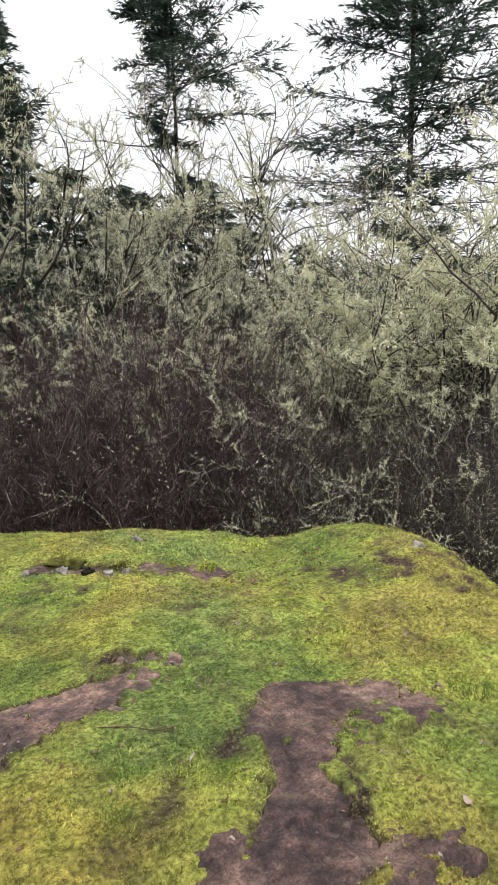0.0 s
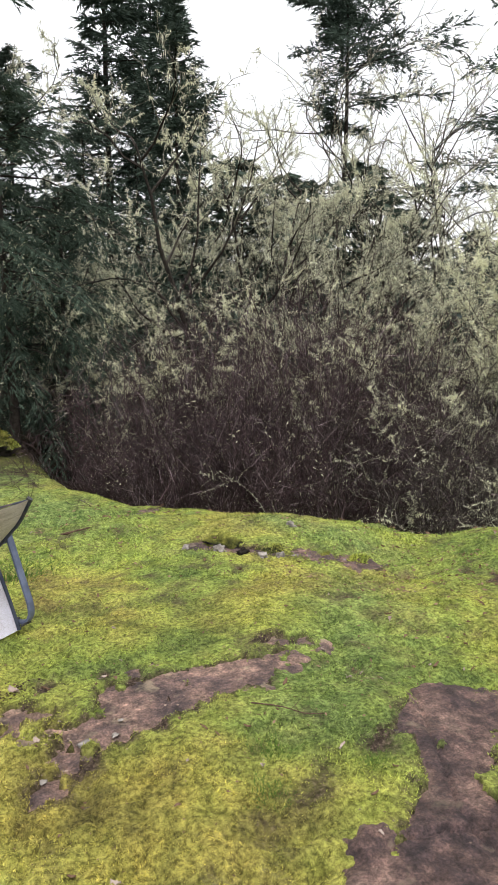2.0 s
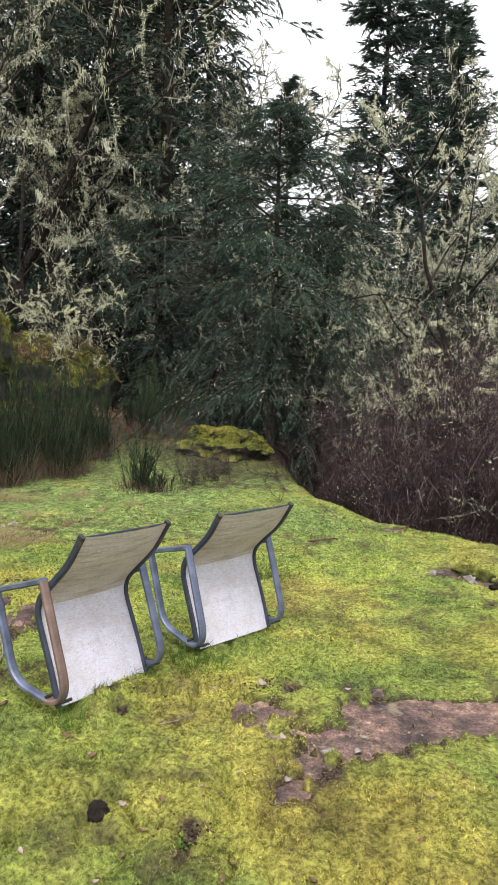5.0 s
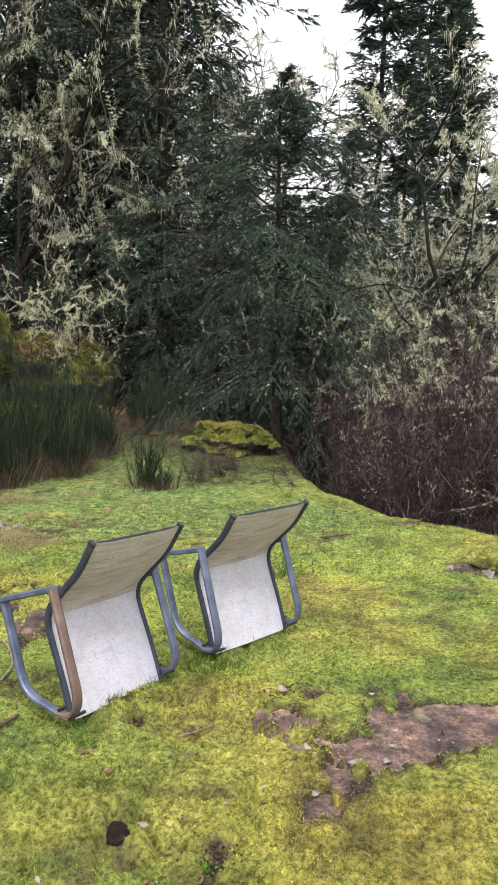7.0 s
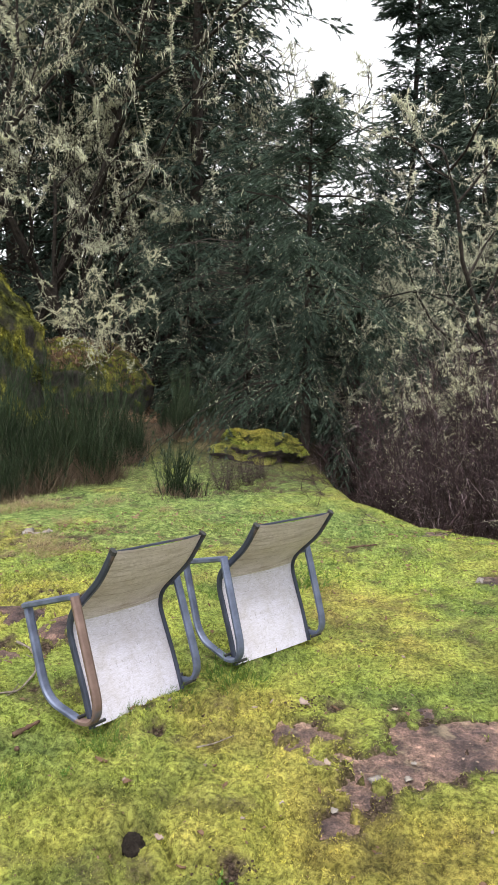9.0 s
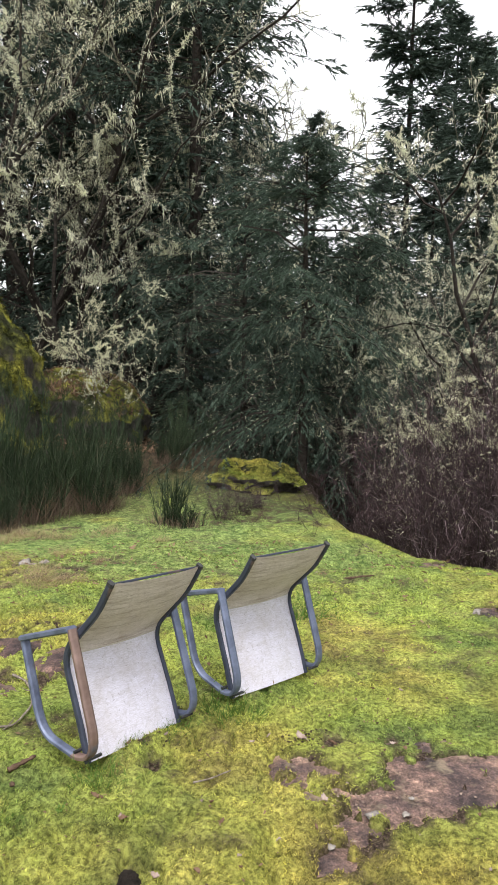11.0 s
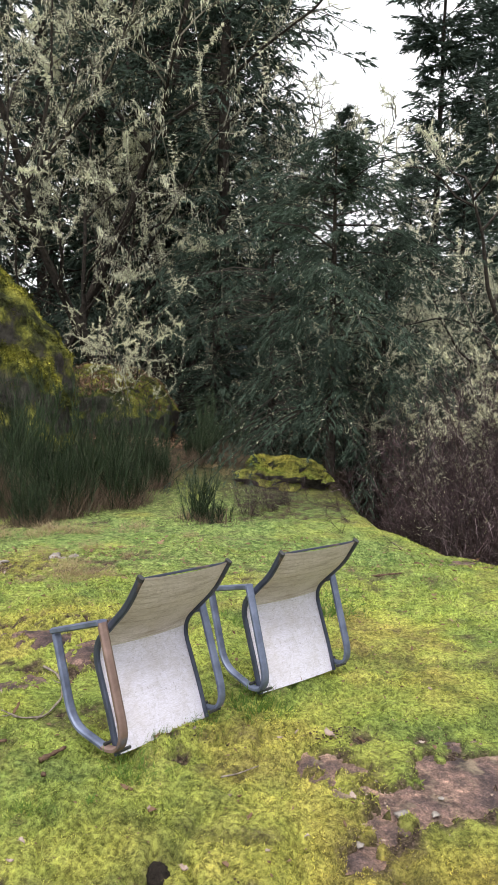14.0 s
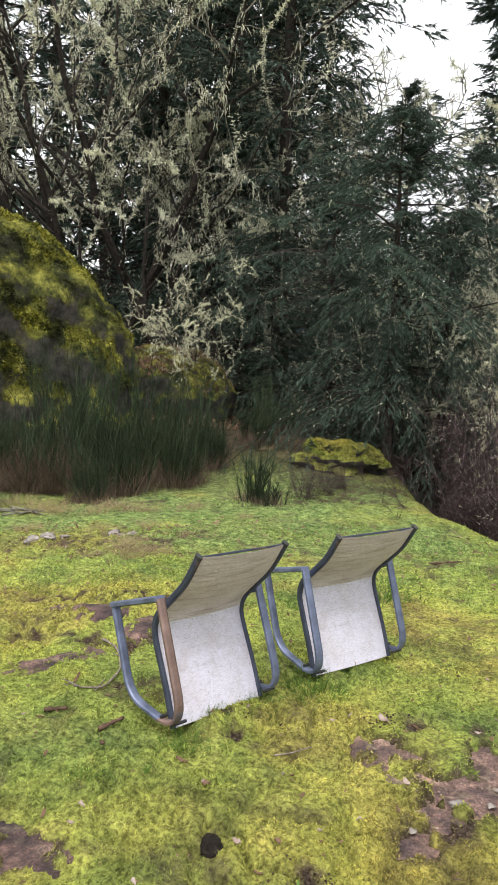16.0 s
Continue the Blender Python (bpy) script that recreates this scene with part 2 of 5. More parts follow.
# ---- materials ----
class Mat:
    """A node material with short helpers."""

    def __init__(self, name, rough=0.8, metal=0.0, spec=0.3):
        self.m = bpy.data.materials.new(name)
        self.m.use_nodes = True
        self.t = self.m.node_tree
        self.b = self.t.nodes["Principled BSDF"]
        self.b.inputs["Roughness"].default_value = rough
        self.b.inputs["Metallic"].default_value = metal
        self.b.inputs["Specular IOR Level"].default_value = spec
        self.pos = self.t.nodes.new("ShaderNodeNewGeometry").outputs["Position"]
        self.obj = self.t.nodes.new("ShaderNodeTexCoord").outputs["Object"]

    def noise(self, scale, detail=3.0, rough=0.55, at=None, stretch=None):
        n = self.t.nodes.new("ShaderNodeTexNoise")
        n.inputs["Scale"].default_value = scale
        n.inputs["Detail"].default_value = detail
        n.inputs["Roughness"].default_value = rough
        src = at or self.pos
        if stretch:
            mp = self.t.nodes.new("ShaderNodeMapping")
            mp.inputs["Scale"].default_value = stretch
            self.t.links.new(src, mp.inputs["Vector"])
            src = mp.outputs[0]
        self.t.links.new(src, n.inputs["Vector"])
        return n.outputs["Fac"]

    def ramp(self, fac, *stops):
        r = self.t.nodes.new("ShaderNodeValToRGB")
        e = r.color_ramp.elements
        while len(e) < len(stops):
            e.new(0.5)
        for el, (p, c) in zip(e, stops):
            el.position = p
            el.color = (*c, 1) if len(c) == 3 else c
        self.t.links.new(fac, r.inputs["Fac"])
        return r.outputs["Color"]

    def mix(self, fac, a, b, how="MIX"):
        n = self.t.nodes.new("ShaderNodeMix")
        n.data_type = "RGBA"
        n.blend_type = how
        for key, val in (("Factor", fac), ("A", a), ("B", b)):
            if hasattr(val, "is_linked"):
                self.t.links.new(val, n.inputs[key])
            elif key == "Factor":
                n.inputs[key].default_value = val
            else:
                n.inputs[key].default_value = (*val, 1)
        return n.outputs["Result"]

    def random(self, island=True):
        if island:
            return self.t.nodes.new("ShaderNodeNewGeometry").outputs["Random Per Island"]
        return self.t.nodes.new("ShaderNodeObjectInfo").outputs["Random"]

    def colour(self, c):
        if hasattr(c, "is_linked"):
            self.t.links.new(c, self.b.inputs["Base Color"])
        else:
            self.b.inputs["Base Color"].default_value = (*c, 1)
        return self

    def relief(self, fac, strength=0.4, distance=0.01):
        n = self.t.nodes.new("ShaderNodeBump")
        n.inputs["Strength"].default_value = strength
        n.inputs["Distance"].default_value = distance
        self.t.links.new(fac, n.inputs["Height"])
        self.t.links.new(n.outputs[0], self.b.inputs["Normal"])
        return self

    def rough(self, fac, lo, hi):
        n = self.t.nodes.new("ShaderNodeMapRange")
        n.inputs["To Min"].default_value = lo
        n.inputs["To Max"].default_value = hi
        self.t.links.new(fac, n.inputs["Value"])
        self.t.links.new(n.outputs[0], self.b.inputs["Roughness"])
        return self

    def thin(self, amount=0.35):
        """Leaves let some light through."""
        tr = self.t.nodes.new("ShaderNodeBsdfTranslucent")
        add = self.t.nodes.new("ShaderNodeMixShader")
        out = self.t.nodes["Material Output"]
        add.inputs[0].default_value = amount
        if self.b.inputs["Base Color"].is_linked:
            self.t.links.new(self.b.inputs["Base Color"].links[0].from_socket, tr.inputs["Color"])
        else:
            tr.inputs["Color"].default_value = self.b.inputs["Base Color"].default_value
        self.t.links.new(self.b.outputs[0], add.inputs[1])
        self.t.links.new(tr.outputs[0], add.inputs[2])
        self.t.links.new(add.outputs[0], out.inputs["Surface"])
        return self


def field(k, name):
    """A named value stored on the mesh's points."""
    n = k.t.nodes.new("ShaderNodeAttribute")
    n.attribute_name = name
    return n.outputs["Fac"]


def moss_colour(k):
    """Patches of yellow-green, fresh green and olive moss, the same for the sheet and for the shoots on it."""
    big = k.noise(0.62, 4.0, 0.6)
    mid = k.noise(3.1, 5.0, 0.65)
    small = k.noise(14, 4.0, 0.7)
    base = k.ramp(big, (0.39, (0.16, 0.26, 0.06)), (0.46, (0.26, 0.37, 0.075)), (0.525, (0.40, 0.45, 0.085)), (0.585, (0.42, 0.37, 0.09)))
    patch = k.ramp(mid, (0.36, (0.10, 0.105, 0.05)), (0.44, (0.23, 0.27, 0.075)), (0.53, (0.40, 0.45, 0.095)), (0.63, (0.55, 0.55, 0.14)))
    c = k.mix(0.4, base, patch)
    rusty = k.ramp(k.noise(1.4, 5, 0.7), (0.54, (0, 0, 0)), (0.66, (1, 1, 1)))
    c = k.mix(k.mix(0.35, (0, 0, 0), rusty), c, k.ramp(mid, (0.38, (0.20, 0.13, 0.06)), (0.6, (0.44, 0.32, 0.11))))
    golden = k.ramp(mid, (0.36, (0.17, 0.15, 0.045)), (0.48, (0.38, 0.33, 0.075)), (0.62, (0.56, 0.46, 0.11)))
    c = k.mix(field(k, "golden"), c, golden)
    green = k.ramp(small, (0.36, (0.11, 0.20, 0.06)), (0.5, (0.205, 0.30, 0.09)), (0.64, (0.29, 0.39, 0.125)))
    c = k.mix(field(k, "fresh"), c, green)
    return k.mix(0.55, c, k.ramp(small, (0.36, (0.55, 0.56, 0.66)), (0.5, (1.14, 1.08, 1.38)), (0.64, (1.56, 1.45, 1.75))), "MULTIPLY")


def paint_moss(me):
    """Where the moss runs to fresh green grass, and where it has turned golden."""
    co = np.empty(len(me.vertices) * 3, np.float32)
    me.vertices.foreach_get("co", co)
    x, y = co.reshape(-1, 3)[:, 0].astype(float), co.reshape(-1, 3)[:, 1].astype(float)
    rag = 0.75 + 1.3 * fbm(x, y, 1.7, 4, 131)
    fresh = 1.4 * bump(x, y, -1.7, 7.0, 1.7, 0.8, 5) + 0.9 * bump(x, y, 0.2, 6.6, 1.2, 0.9) + 0.5 * bump(x, y, 2.1, 3.3, 1.0, 0.35, 55) + 0.3 * bump(x, y, 1.25, 2.3, 0.25, 0.5, -20)
    fresh = fresh + 0.8 * bump(x, y, 2.7, 4.7, 0.8, 0.35, -40) + 0.2 * bump(x, y, -0.95, 2.5, 0.35, 0.3) + 0.25 * bump(x, y, 2.2, 1.5, 0.35, 0.25) + 0.9 * bump(x, y, -0.9, 9.2, 1.2, 0.9) + 0.8 * bump(x, y, -2.4, 8.2, 1.0, 0.6)
    fresh = fresh + 0.55 * sstep(4.6, 6.2, y) * (1 - sstep(0.8, 1.6, x))
    golden = 0.65 * bump(x, y, -0.35, 1.9, 0.9, 0.55) + 0.45 * bump(x, y, 0.75, 2.1, 0.45, 0.3) + 0.7 * bump(x, y, 1.05, 3.5, 0.5, 0.3, -15) + 0.5 * bump(x, y, 0.7, 1.6, 0.4, 0.5) + 0.45 * bump(x, y, -1.6, 4.4, 0.7, 0.25, 10)
    for name, v in (("fresh", np.clip(fresh * rag, 0, 0.85)), ("golden", np.clip(golden * (1.45 - rag), 0, 0.85))):
        me.attributes.new(name, "FLOAT", "POINT").data.foreach_set("value", v.astype(np.float32))


def make_ground():
    k = Mat("moss_ground", 0.95, 0, 0.15)
    fine = k.noise(48, 5.0, 0.75)
    c = k.mix(0.78, moss_colour(k), k.ramp(fine, (0.38, (0.15, 0.14, 0.11)), (0.5, (0.8, 0.8, 0.76)), (0.62, (1.5, 1.5, 1.4))), "MULTIPLY")
    litter = k.ramp(k.noise(1.9, 6.0, 0.7), (0.58, (0, 0, 0)), (0.70, (1, 1, 1)))
    c = k.mix(k.mix(0.7, (0, 0, 0), litter), c, k.ramp(k.noise(38, 4, 0.7), (0.38, (0.04, 0.03, 0.018)), (0.5, (0.16, 0.12, 0.07)), (0.66, (0.36, 0.30, 0.2))))
    # dark soil where the moss is torn and along the rock's edge
    worn = k.t.nodes.new("ShaderNodeAttribute")
    worn.attribute_name = "soil"
    crumbs = k.ramp(k.noise(70, 5, 0.75), (0.36, (0.022, 0.016, 0.012)), (0.52, (0.085, 0.06, 0.045)), (0.68, (0.26, 0.19, 0.15)))
    c = k.mix(worn.outputs["Fac"], c, crumbs)
    # bare soil and dead leaves under the trees beyond the rim
    dist = k.t.nodes.new("ShaderNodeVectorMath")
    dist.operation = "LENGTH"
    k.t.links.new(k.pos, dist.inputs[0])
    far = k.t.nodes.new("ShaderNodeMapRange")
    far.inputs["From Min"].default_value, far.inputs["From Max"].default_value = 8.2, 10.6
    k.t.links.new(dist.outputs["Value"], far.inputs["Value"])
    soil = k.ramp(k.noise(9, 5, 0.7), (0.3, (0.02, 0.016, 0.011)), (0.55, (0.06, 0.045, 0.028)), (0.75, (0.14, 0.10, 0.055)))
    # past sixty metres the slope's colour carries a little distance haze
    woods = k.t.nodes.new("ShaderNodeMapRange")
    woods.inputs["From Min"].default_value, woods.inputs["From Max"].default_value = 60, 110
    k.t.links.new(dist.outputs["Value"], woods.inputs["Value"])
    soil = k.mix(woods.outputs[0], soil, k.ramp(k.noise(0.12, 6, 0.75), (0.35, (0.02, 0.028, 0.026)), (0.65, (0.07, 0.085, 0.08))))
    c = k.mix(far.outputs[0], c, soil)
    k.colour(c)
    return k.relief(k.noise(45, 6, 0.8), 1.0, 0.03).m


def make_blade_moss():
    k = Mat("moss_shoots", 0.9, 0, 0.15)
    c = k.mix(1.0, moss_colour(k), k.ramp(k.random(), (0.0, (0.32, 0.30, 0.26)), (0.5, (1.0, 1.0, 1.0)), (1.0, (1.65, 1.6, 1.4))), "MULTIPLY")
    k.colour(c)
    return k.thin(0.3).m


def make_rock(name="damp_basalt", tone=(1.0, 1.0, 1.0)):
    k = Mat(name, 0.6, 0, 0.4)
    n1, n2 = k.noise(3.2, 10, 0.74), k.noise(19, 8, 0.78)
    c = k.ramp(n1, (0.37, (0.055, 0.040, 0.042)), (0.45, (0.13, 0.088, 0.082)), (0.52, (0.22, 0.142, 0.118)), (0.58, (0.35, 0.235, 0.185)), (0.66, (0.47, 0.34, 0.26)))
    c = k.mix(0.85, c, k.ramp(n2, (0.36, (0.3, 0.28, 0.28)), (0.5, (0.95, 0.95, 0.95)), (0.62, (1.8, 1.7, 1.65))), "MULTIPLY")
    c = k.mix(0.7, c, k.ramp(k.noise(110, 4, 0.7), (0.36, (0.4, 0.4, 0.4)), (0.62, (1.5, 1.5, 1.5))), "MULTIPLY")
    spots = k.ramp(k.noise(8, 4, 0.6), (0.60, (0, 0, 0)), (0.68, (1, 1, 1)))
    c = k.mix(k.mix(0.55, (0, 0, 0), spots), c, (0.46, 0.37, 0.25))
    dark = k.ramp(k.noise(5, 5, 0.65, None, (1, 1, 1)), (0.36, (1, 1, 1)), (0.46, (0, 0, 0)))
    c = k.mix(k.mix(0.5, (0, 0, 0), dark), c, (0.04, 0.032, 0.034))
    k.colour(k.mix(1.0, c, tone, "MULTIPLY"))
    k.rough(n2, 0.4, 0.9)
    return k.relief(k.noise(30, 8, 0.78), 1.0, 0.03).m


def make_plain(name, lo, hi, scale=9.0, rough=0.85, island=0.5, thin=0.0, spec=0.2, metal=0.0, bumpy=0.3):
    k = Mat(name, rough, metal, spec)
    c = k.ramp(k.noise(scale, 4, 0.6), (0.3, lo), (0.7, hi))
    if island:
        c = k.mix(island, c, k.ramp(k.random(), (0.0, lo), (1.0, hi)))
    k.colour(c)
    if bumpy:
        k.relief(k.noise(scale * 6, 3, 0.6), bumpy, 0.01)
    return (k.thin(thin) if thin else k).m


def make_twig(name, dark, main, pale):
    """Thin stems: most of them dark, a few weathered pale."""
    k = Mat(name, 0.85, 0, 0.2)
    c = k.ramp(k.random(), (0.0, dark), (0.55, main), (0.82, main), (0.95, pale))
    k.colour(k.mix(0.35, c, k.ramp(k.noise(1.1, 4, 0.6), (0.35, dark), (0.65, main))))
    return k.m


M_GROUND = make_ground()
M_SHOOT = make_blade_moss()
M_ROCK = make_rock("damp_basalt", (0.72, 0.70, 0.74))
M_DRYROCK = make_rock("dry_pinkish_rock", (1.2, 1.2, 1.2))
M_GRASS = make_plain("grass", (0.06, 0.13, 0.02), (0.17, 0.27, 0.05), 3, 0.7, 0.6, 0.3, 0.3, 0, 0)
M_DRYGRASS = make_plain("dry_grass", (0.20, 0.14, 0.075), (0.56, 0.45, 0.27), 5, 0.8, 0.7, 0.2, 0.2, 0, 0)
M_FIR = make_plain("fir_needles", (0.010, 0.020, 0.015), (0.125, 0.17, 0.135), 1.2, 0.8, 0.65, 0.15, 0.12, 0, 0)
M_YEW = make_plain("hemlock_needles", (0.003, 0.009, 0.006), (0.118, 0.165, 0.125), 1.6, 0.8, 0.7, 0.2, 0.12, 0, 0)
M_BARK = make_plain("dark_bark", (0.010, 0.008, 0.007), (0.058, 0.048, 0.040), 12, 0.9, 0, 0, 0.2, 0, 0.8)
M_LICHEN = make_plain("pale_lichen", (0.60, 0.60, 0.41), (0.95, 0.95, 0.74), 4, 0.95, 0.6, 0.4, 0.1, 0, 0)
M_LICHEN_Y = make_plain("olive_lichen", (0.58, 0.58, 0.42), (0.95, 0.95, 0.76), 3, 0.95, 0.6, 0.4, 0.1, 0, 0)
M_TWIG = make_twig("red_brown_twigs", (0.005, 0.003, 0.003), (0.078, 0.049, 0.054), (0.36, 0.29, 0.31))
M_GREYTWIG = make_twig("grey_twigs", (0.010, 0.008, 0.007), (0.065, 0.052, 0.048), (0.32, 0.29, 0.27))
M_LICHBARK = make_plain("lichened_bark", (0.05, 0.045, 0.038), (0.30, 0.29, 0.23), 7, 0.95, 0.3, 0, 0.1, 0, 0.5)
M_BROOM = make_twig("broom_stems", (0.003, 0.006, 0.003), (0.045, 0.072, 0.035), (0.17, 0.18, 0.12))
M_LITTER = make_plain("dead_leaves", (0.10, 0.055, 0.035), (0.36, 0.24, 0.16), 6, 0.85, 0.8, 0.15, 0.2, 0, 0)
M_PALELEAF = make_plain("bleached_leaf", (0.22, 0.15, 0.12), (0.48, 0.40, 0.36), 12, 0.8, 0.0, 0, 0.3, 0, 0.2)

# ---- ground: one sheet to the horizon ----
front = np.radians(np.concatenate([np.arange(-180, -44, 4.0), np.arange(-44, -36, 1.0), np.arange(-36, 64, 0.38), np.arange(64, 72, 1.0), np.arange(72, 180.1, 4.0)]))
rings = np.concatenate([[0.02, 0.4, 0.7], np.geomspace(0.95, 6.5, 280), np.geomspace(6.55, 16, 90), np.geomspace(16.6, 1800, 50)])
RR, AA = np.meshgrid(rings, front, indexing="ij")
GX, GY = RR * np.sin(AA), RR * np.cos(AA)
ground = new("ground", grid_mesh("ground", GX, GY, ground_z(GX, GY), M_GROUND))
soil = np.clip(1.2 * soil_wear(GX, GY) + 0.9 * (1 - sstep(0.0, 0.07, bare(GX, GY) + 0.05 * fbm(GX, GY, 30, 2, 71))), 0, 1) * (1 - sstep(9, 10.5, RR))
ground.data.attributes.new("soil", "FLOAT", "POINT").data.foreach_set("value", soil.astype(np.float32).ravel())
paint_moss(ground.data)
tagged(ground, "mossy rocky ground sloping down to a wooded edge", "ground", "", "structure")

for order, strips in enumerate(SLABS):
    pts = np.array(strips)
    cell = 0.013 if order < 2 else 0.018
    lo = np.minimum(pts[:, :2], pts[:, 2:4]).min(0) - 0.25
    hi = np.maximum(pts[:, :2], pts[:, 2:4]).max(0) + 0.25
    nx, ny = int((hi[0] - lo[0]) / cell), int((hi[1] - lo[1]) / cell)
    sx, sy = np.meshgrid(np.linspace(lo[0], hi[0], nx), np.linspace(lo[1], hi[1], ny), indexing="ij")
    rise = -0.020 + 0.016 * fbm(sx, sy, 2.5, 3, 51) + 0.010 * fbm(sx, sy, 14, 3, 52) + 0.005 * fbm(sx, sy, 50, 2, 55) - 0.014 * np.exp(-(fbm(sx, sy, 1.3, 2, 53) / 0.007) ** 2)
    edge = rockdist(sx, sy, strips)
    if order == 0:
        along = np.clip((sx - 1.28) / 0.36, 0, 1)
        off = sy - (1.60 - 0.10 * along) + 0.06 * fbm(sx, sy, 6, 3, 56)
        rise = rise - 0.022 * np.exp(-(off / 0.009) ** 2) * sstep(1.2, 1.3, sx) + 0.010 * sstep(-0.01, 0.01, off)
    slab = new("rock_slab", grid_mesh("rock_slab", sx, sy, lie(sx, sy) + rise - 0.12 * sstep(0.06, 0.3, edge), M_DRYROCK if order == 1 else M_ROCK))
    tagged(slab, "dry pinkish-brown bare rock slab showing through moss" if order == 1 else "dark damp bare rock showing through moss, in places dark soil", "rock", "bare rock slabs")


# ---- sling chairs, tipped forward on to their front legs ----
def make_sling(name, tone, streaks):
    """Woven vinyl cloth: fine cross threads, a faint leaf figure, dirt specks and brown weathered threads."""
    k = Mat(name, 0.75, 0, 0.25)
    weave = k.noise(420, 2, 0.5, k.obj, (0.10, 1, 1))
    thread = k.noise(55, 4, 0.7, k.obj, (0.05, 1, 1))
    stain = k.noise(5, 5, 0.65, k.obj)
    c = k.ramp(stain, (0.3, (0.56, 0.52, 0.53)), (0.5, (0.66, 0.63, 0.68)), (0.7, (0.72, 0.69, 0.76)))
    c = k.mix(0.35, c, k.ramp(weave, (0.35, (0.55, 0.51, 0.48)), (0.65, (1.1, 1.1, 1.1))), "MULTIPLY")
    figure = k.ramp(k.noise(26, 1.5, 0.4, k.obj, (1, 0.6, 0.6)), (0.47, (1, 1, 1)), (0.495, (0.86, 0.85, 0.84)), (0.52, (1, 1, 1)))
    c = k.mix(0.8, c, figure, "MULTIPLY")
    # tone mixes the panel's light or shade into the cloth colour
    c = k.mix(1.0, c, tone, "MULTIPLY")
    c = k.mix(k.mix(streaks, (0, 0, 0), k.ramp(thread, (0.50, (0, 0, 0)), (0.66, (1, 1, 1)))), c, (0.24, 0.19, 0.14))
    specks = k.ramp(k.noise(75, 3, 0.6, k.obj), (0.62, (1, 1, 1)), (0.68, (0.35, 0.34, 0.34)))
    k.colour(k.mix(0.38, c, specks, "MULTIPLY"))
    return k.relief(weave, 0.35, 0.003).m


def make_frame_paint(name, rusty, tone=0.85):
    k = Mat(name, 0.42, 0.35, 0.45)
    n = k.noise(9, 5, 0.65, k.obj)
    c = k.ramp(n, (0.35, (0.10 * tone, 0.12 * tone, 0.19 * tone)), (0.65, (0.21 * tone, 0.245 * tone, 0.37 * tone)))
    rust = k.ramp(k.noise(4, 5, 0.6, k.obj), (0.62 - rusty, (0, 0, 0)), (0.72 - rusty, (1, 1, 1)))
    k.colour(k.mix(rust, c, k.ramp(n, (0.3, (0.12, 0.075, 0.06)), (0.7, (0.27, 0.185, 0.165)))))
    k.rough(n, 0.35, 0.6)
    return k.relief(k.noise(60, 3, 0.6, k.obj), 0.15, 0.002).m


# one cloth twice: seat tinted by sky light, overhanging back toned for shade
M_SLING = make_sling("woven_sling", (1.07, 1.09, 1.18), 0.1)
M_SLING_SHADED = make_sling("shaded_woven_sling", (0.97, 0.91, 0.83), 0.5)
M_HEM = make_plain("sling_hem", (0.42, 0.38, 0.34), (0.60, 0.56, 0.52), 20, 0.8, 0, 0, 0.2, 0, 0.3)
M_PAINT = make_frame_paint("grey_blue_frame_paint", 0.0)
M_RAIL = make_frame_paint("dark_rail_paint", 0.05, 0.32)
M_RUST = make_frame_paint("rusted_frame_paint", 0.3)
M_CAP = make_plain("black_plastic_cap", (0.02, 0.02, 0.022), (0.05, 0.05, 0.055), 30, 0.5, 0, 0, 0.4)


def rounded(corners, radius, steps=6):
    """A polyline with rounded inner corners; radius one per inner corner."""
    pts = [np.array(corners[0], float)]
    for i in range(1, len(corners) - 1):
        p, a, b = (np.array(corners[j], float) for j in (i, i - 1, i + 1))
        r = radius[i - 1]
        u, v = (a - p) / np.linalg.norm(a - p), (b - p) / np.linalg.norm(b - p)
        s, e = p + u * r, p + v * r
        for k in np.linspace(0, 1, steps):
            pts.append((1 - k) ** 2 * s + 2 * k * (1 - k) * p + k * k * e)
    pts.append(np.array(corners[-1], float))
    return np.array(pts)


def bar(path, wide, thick, across):
    """A flat-oval bar swept along a path of 3D points; wide runs along across."""
    g = Geo()
    path = np.asarray(path, float)
    across = np.asarray(across, float)
    t = np.gradient(path, axis=0)
    t /= np.linalg.norm(t, axis=1)[:, None] + 1e-9
    n = np.cross(t, across)
    n /= np.linalg.norm(n, axis=1)[:, None] + 1e-9
    c = 0.22
    prof = [(-0.5, -0.5 + c), (-0.5 + c, -0.5), (0.5 - c, -0.5), (0.5, -0.5 + c), (0.5, 0.5 - c), (0.5 - c, 0.5), (-0.5 + c, 0.5), (-0.5, 0.5 - c)]
    ring = np.stack([path + across * wide * p + n * thick * q for p, q in prof], 1)
    m, s = len(path), len(prof)
    i, j = np.meshgrid(np.arange(m - 1), np.arange(s), indexing="ij")
    p, q = i * s + j, i * s + (j + 1) % s
    f = np.concatenate([np.stack([p, q, q + s], -1).reshape(-1, 3), np.stack([p, q + s, p + s], -1).reshape(-1, 3)])
    cap = np.array([(0, k + 1, k) for k in range(1, s - 1)])
    g.tris(ring.reshape(-1, 3), np.concatenate([f, cap, (m - 1) * s + cap[:, ::-1]]))
    return g


# Side view of the tipped chair: forward and up from the seat's front edge
SEAT_FRONT, BEND, BACK_TOP = (0.0, 0.012), (-0.188, 0.388), (0.082, 0.730)
REAR, TOE, KNEE, ARM = (-0.415, 0.385), (-0.255, 0.040), (0.118, 0.032), (-0.102, 0.515)
SLING_W, LOOP_W = 0.50, 0.56


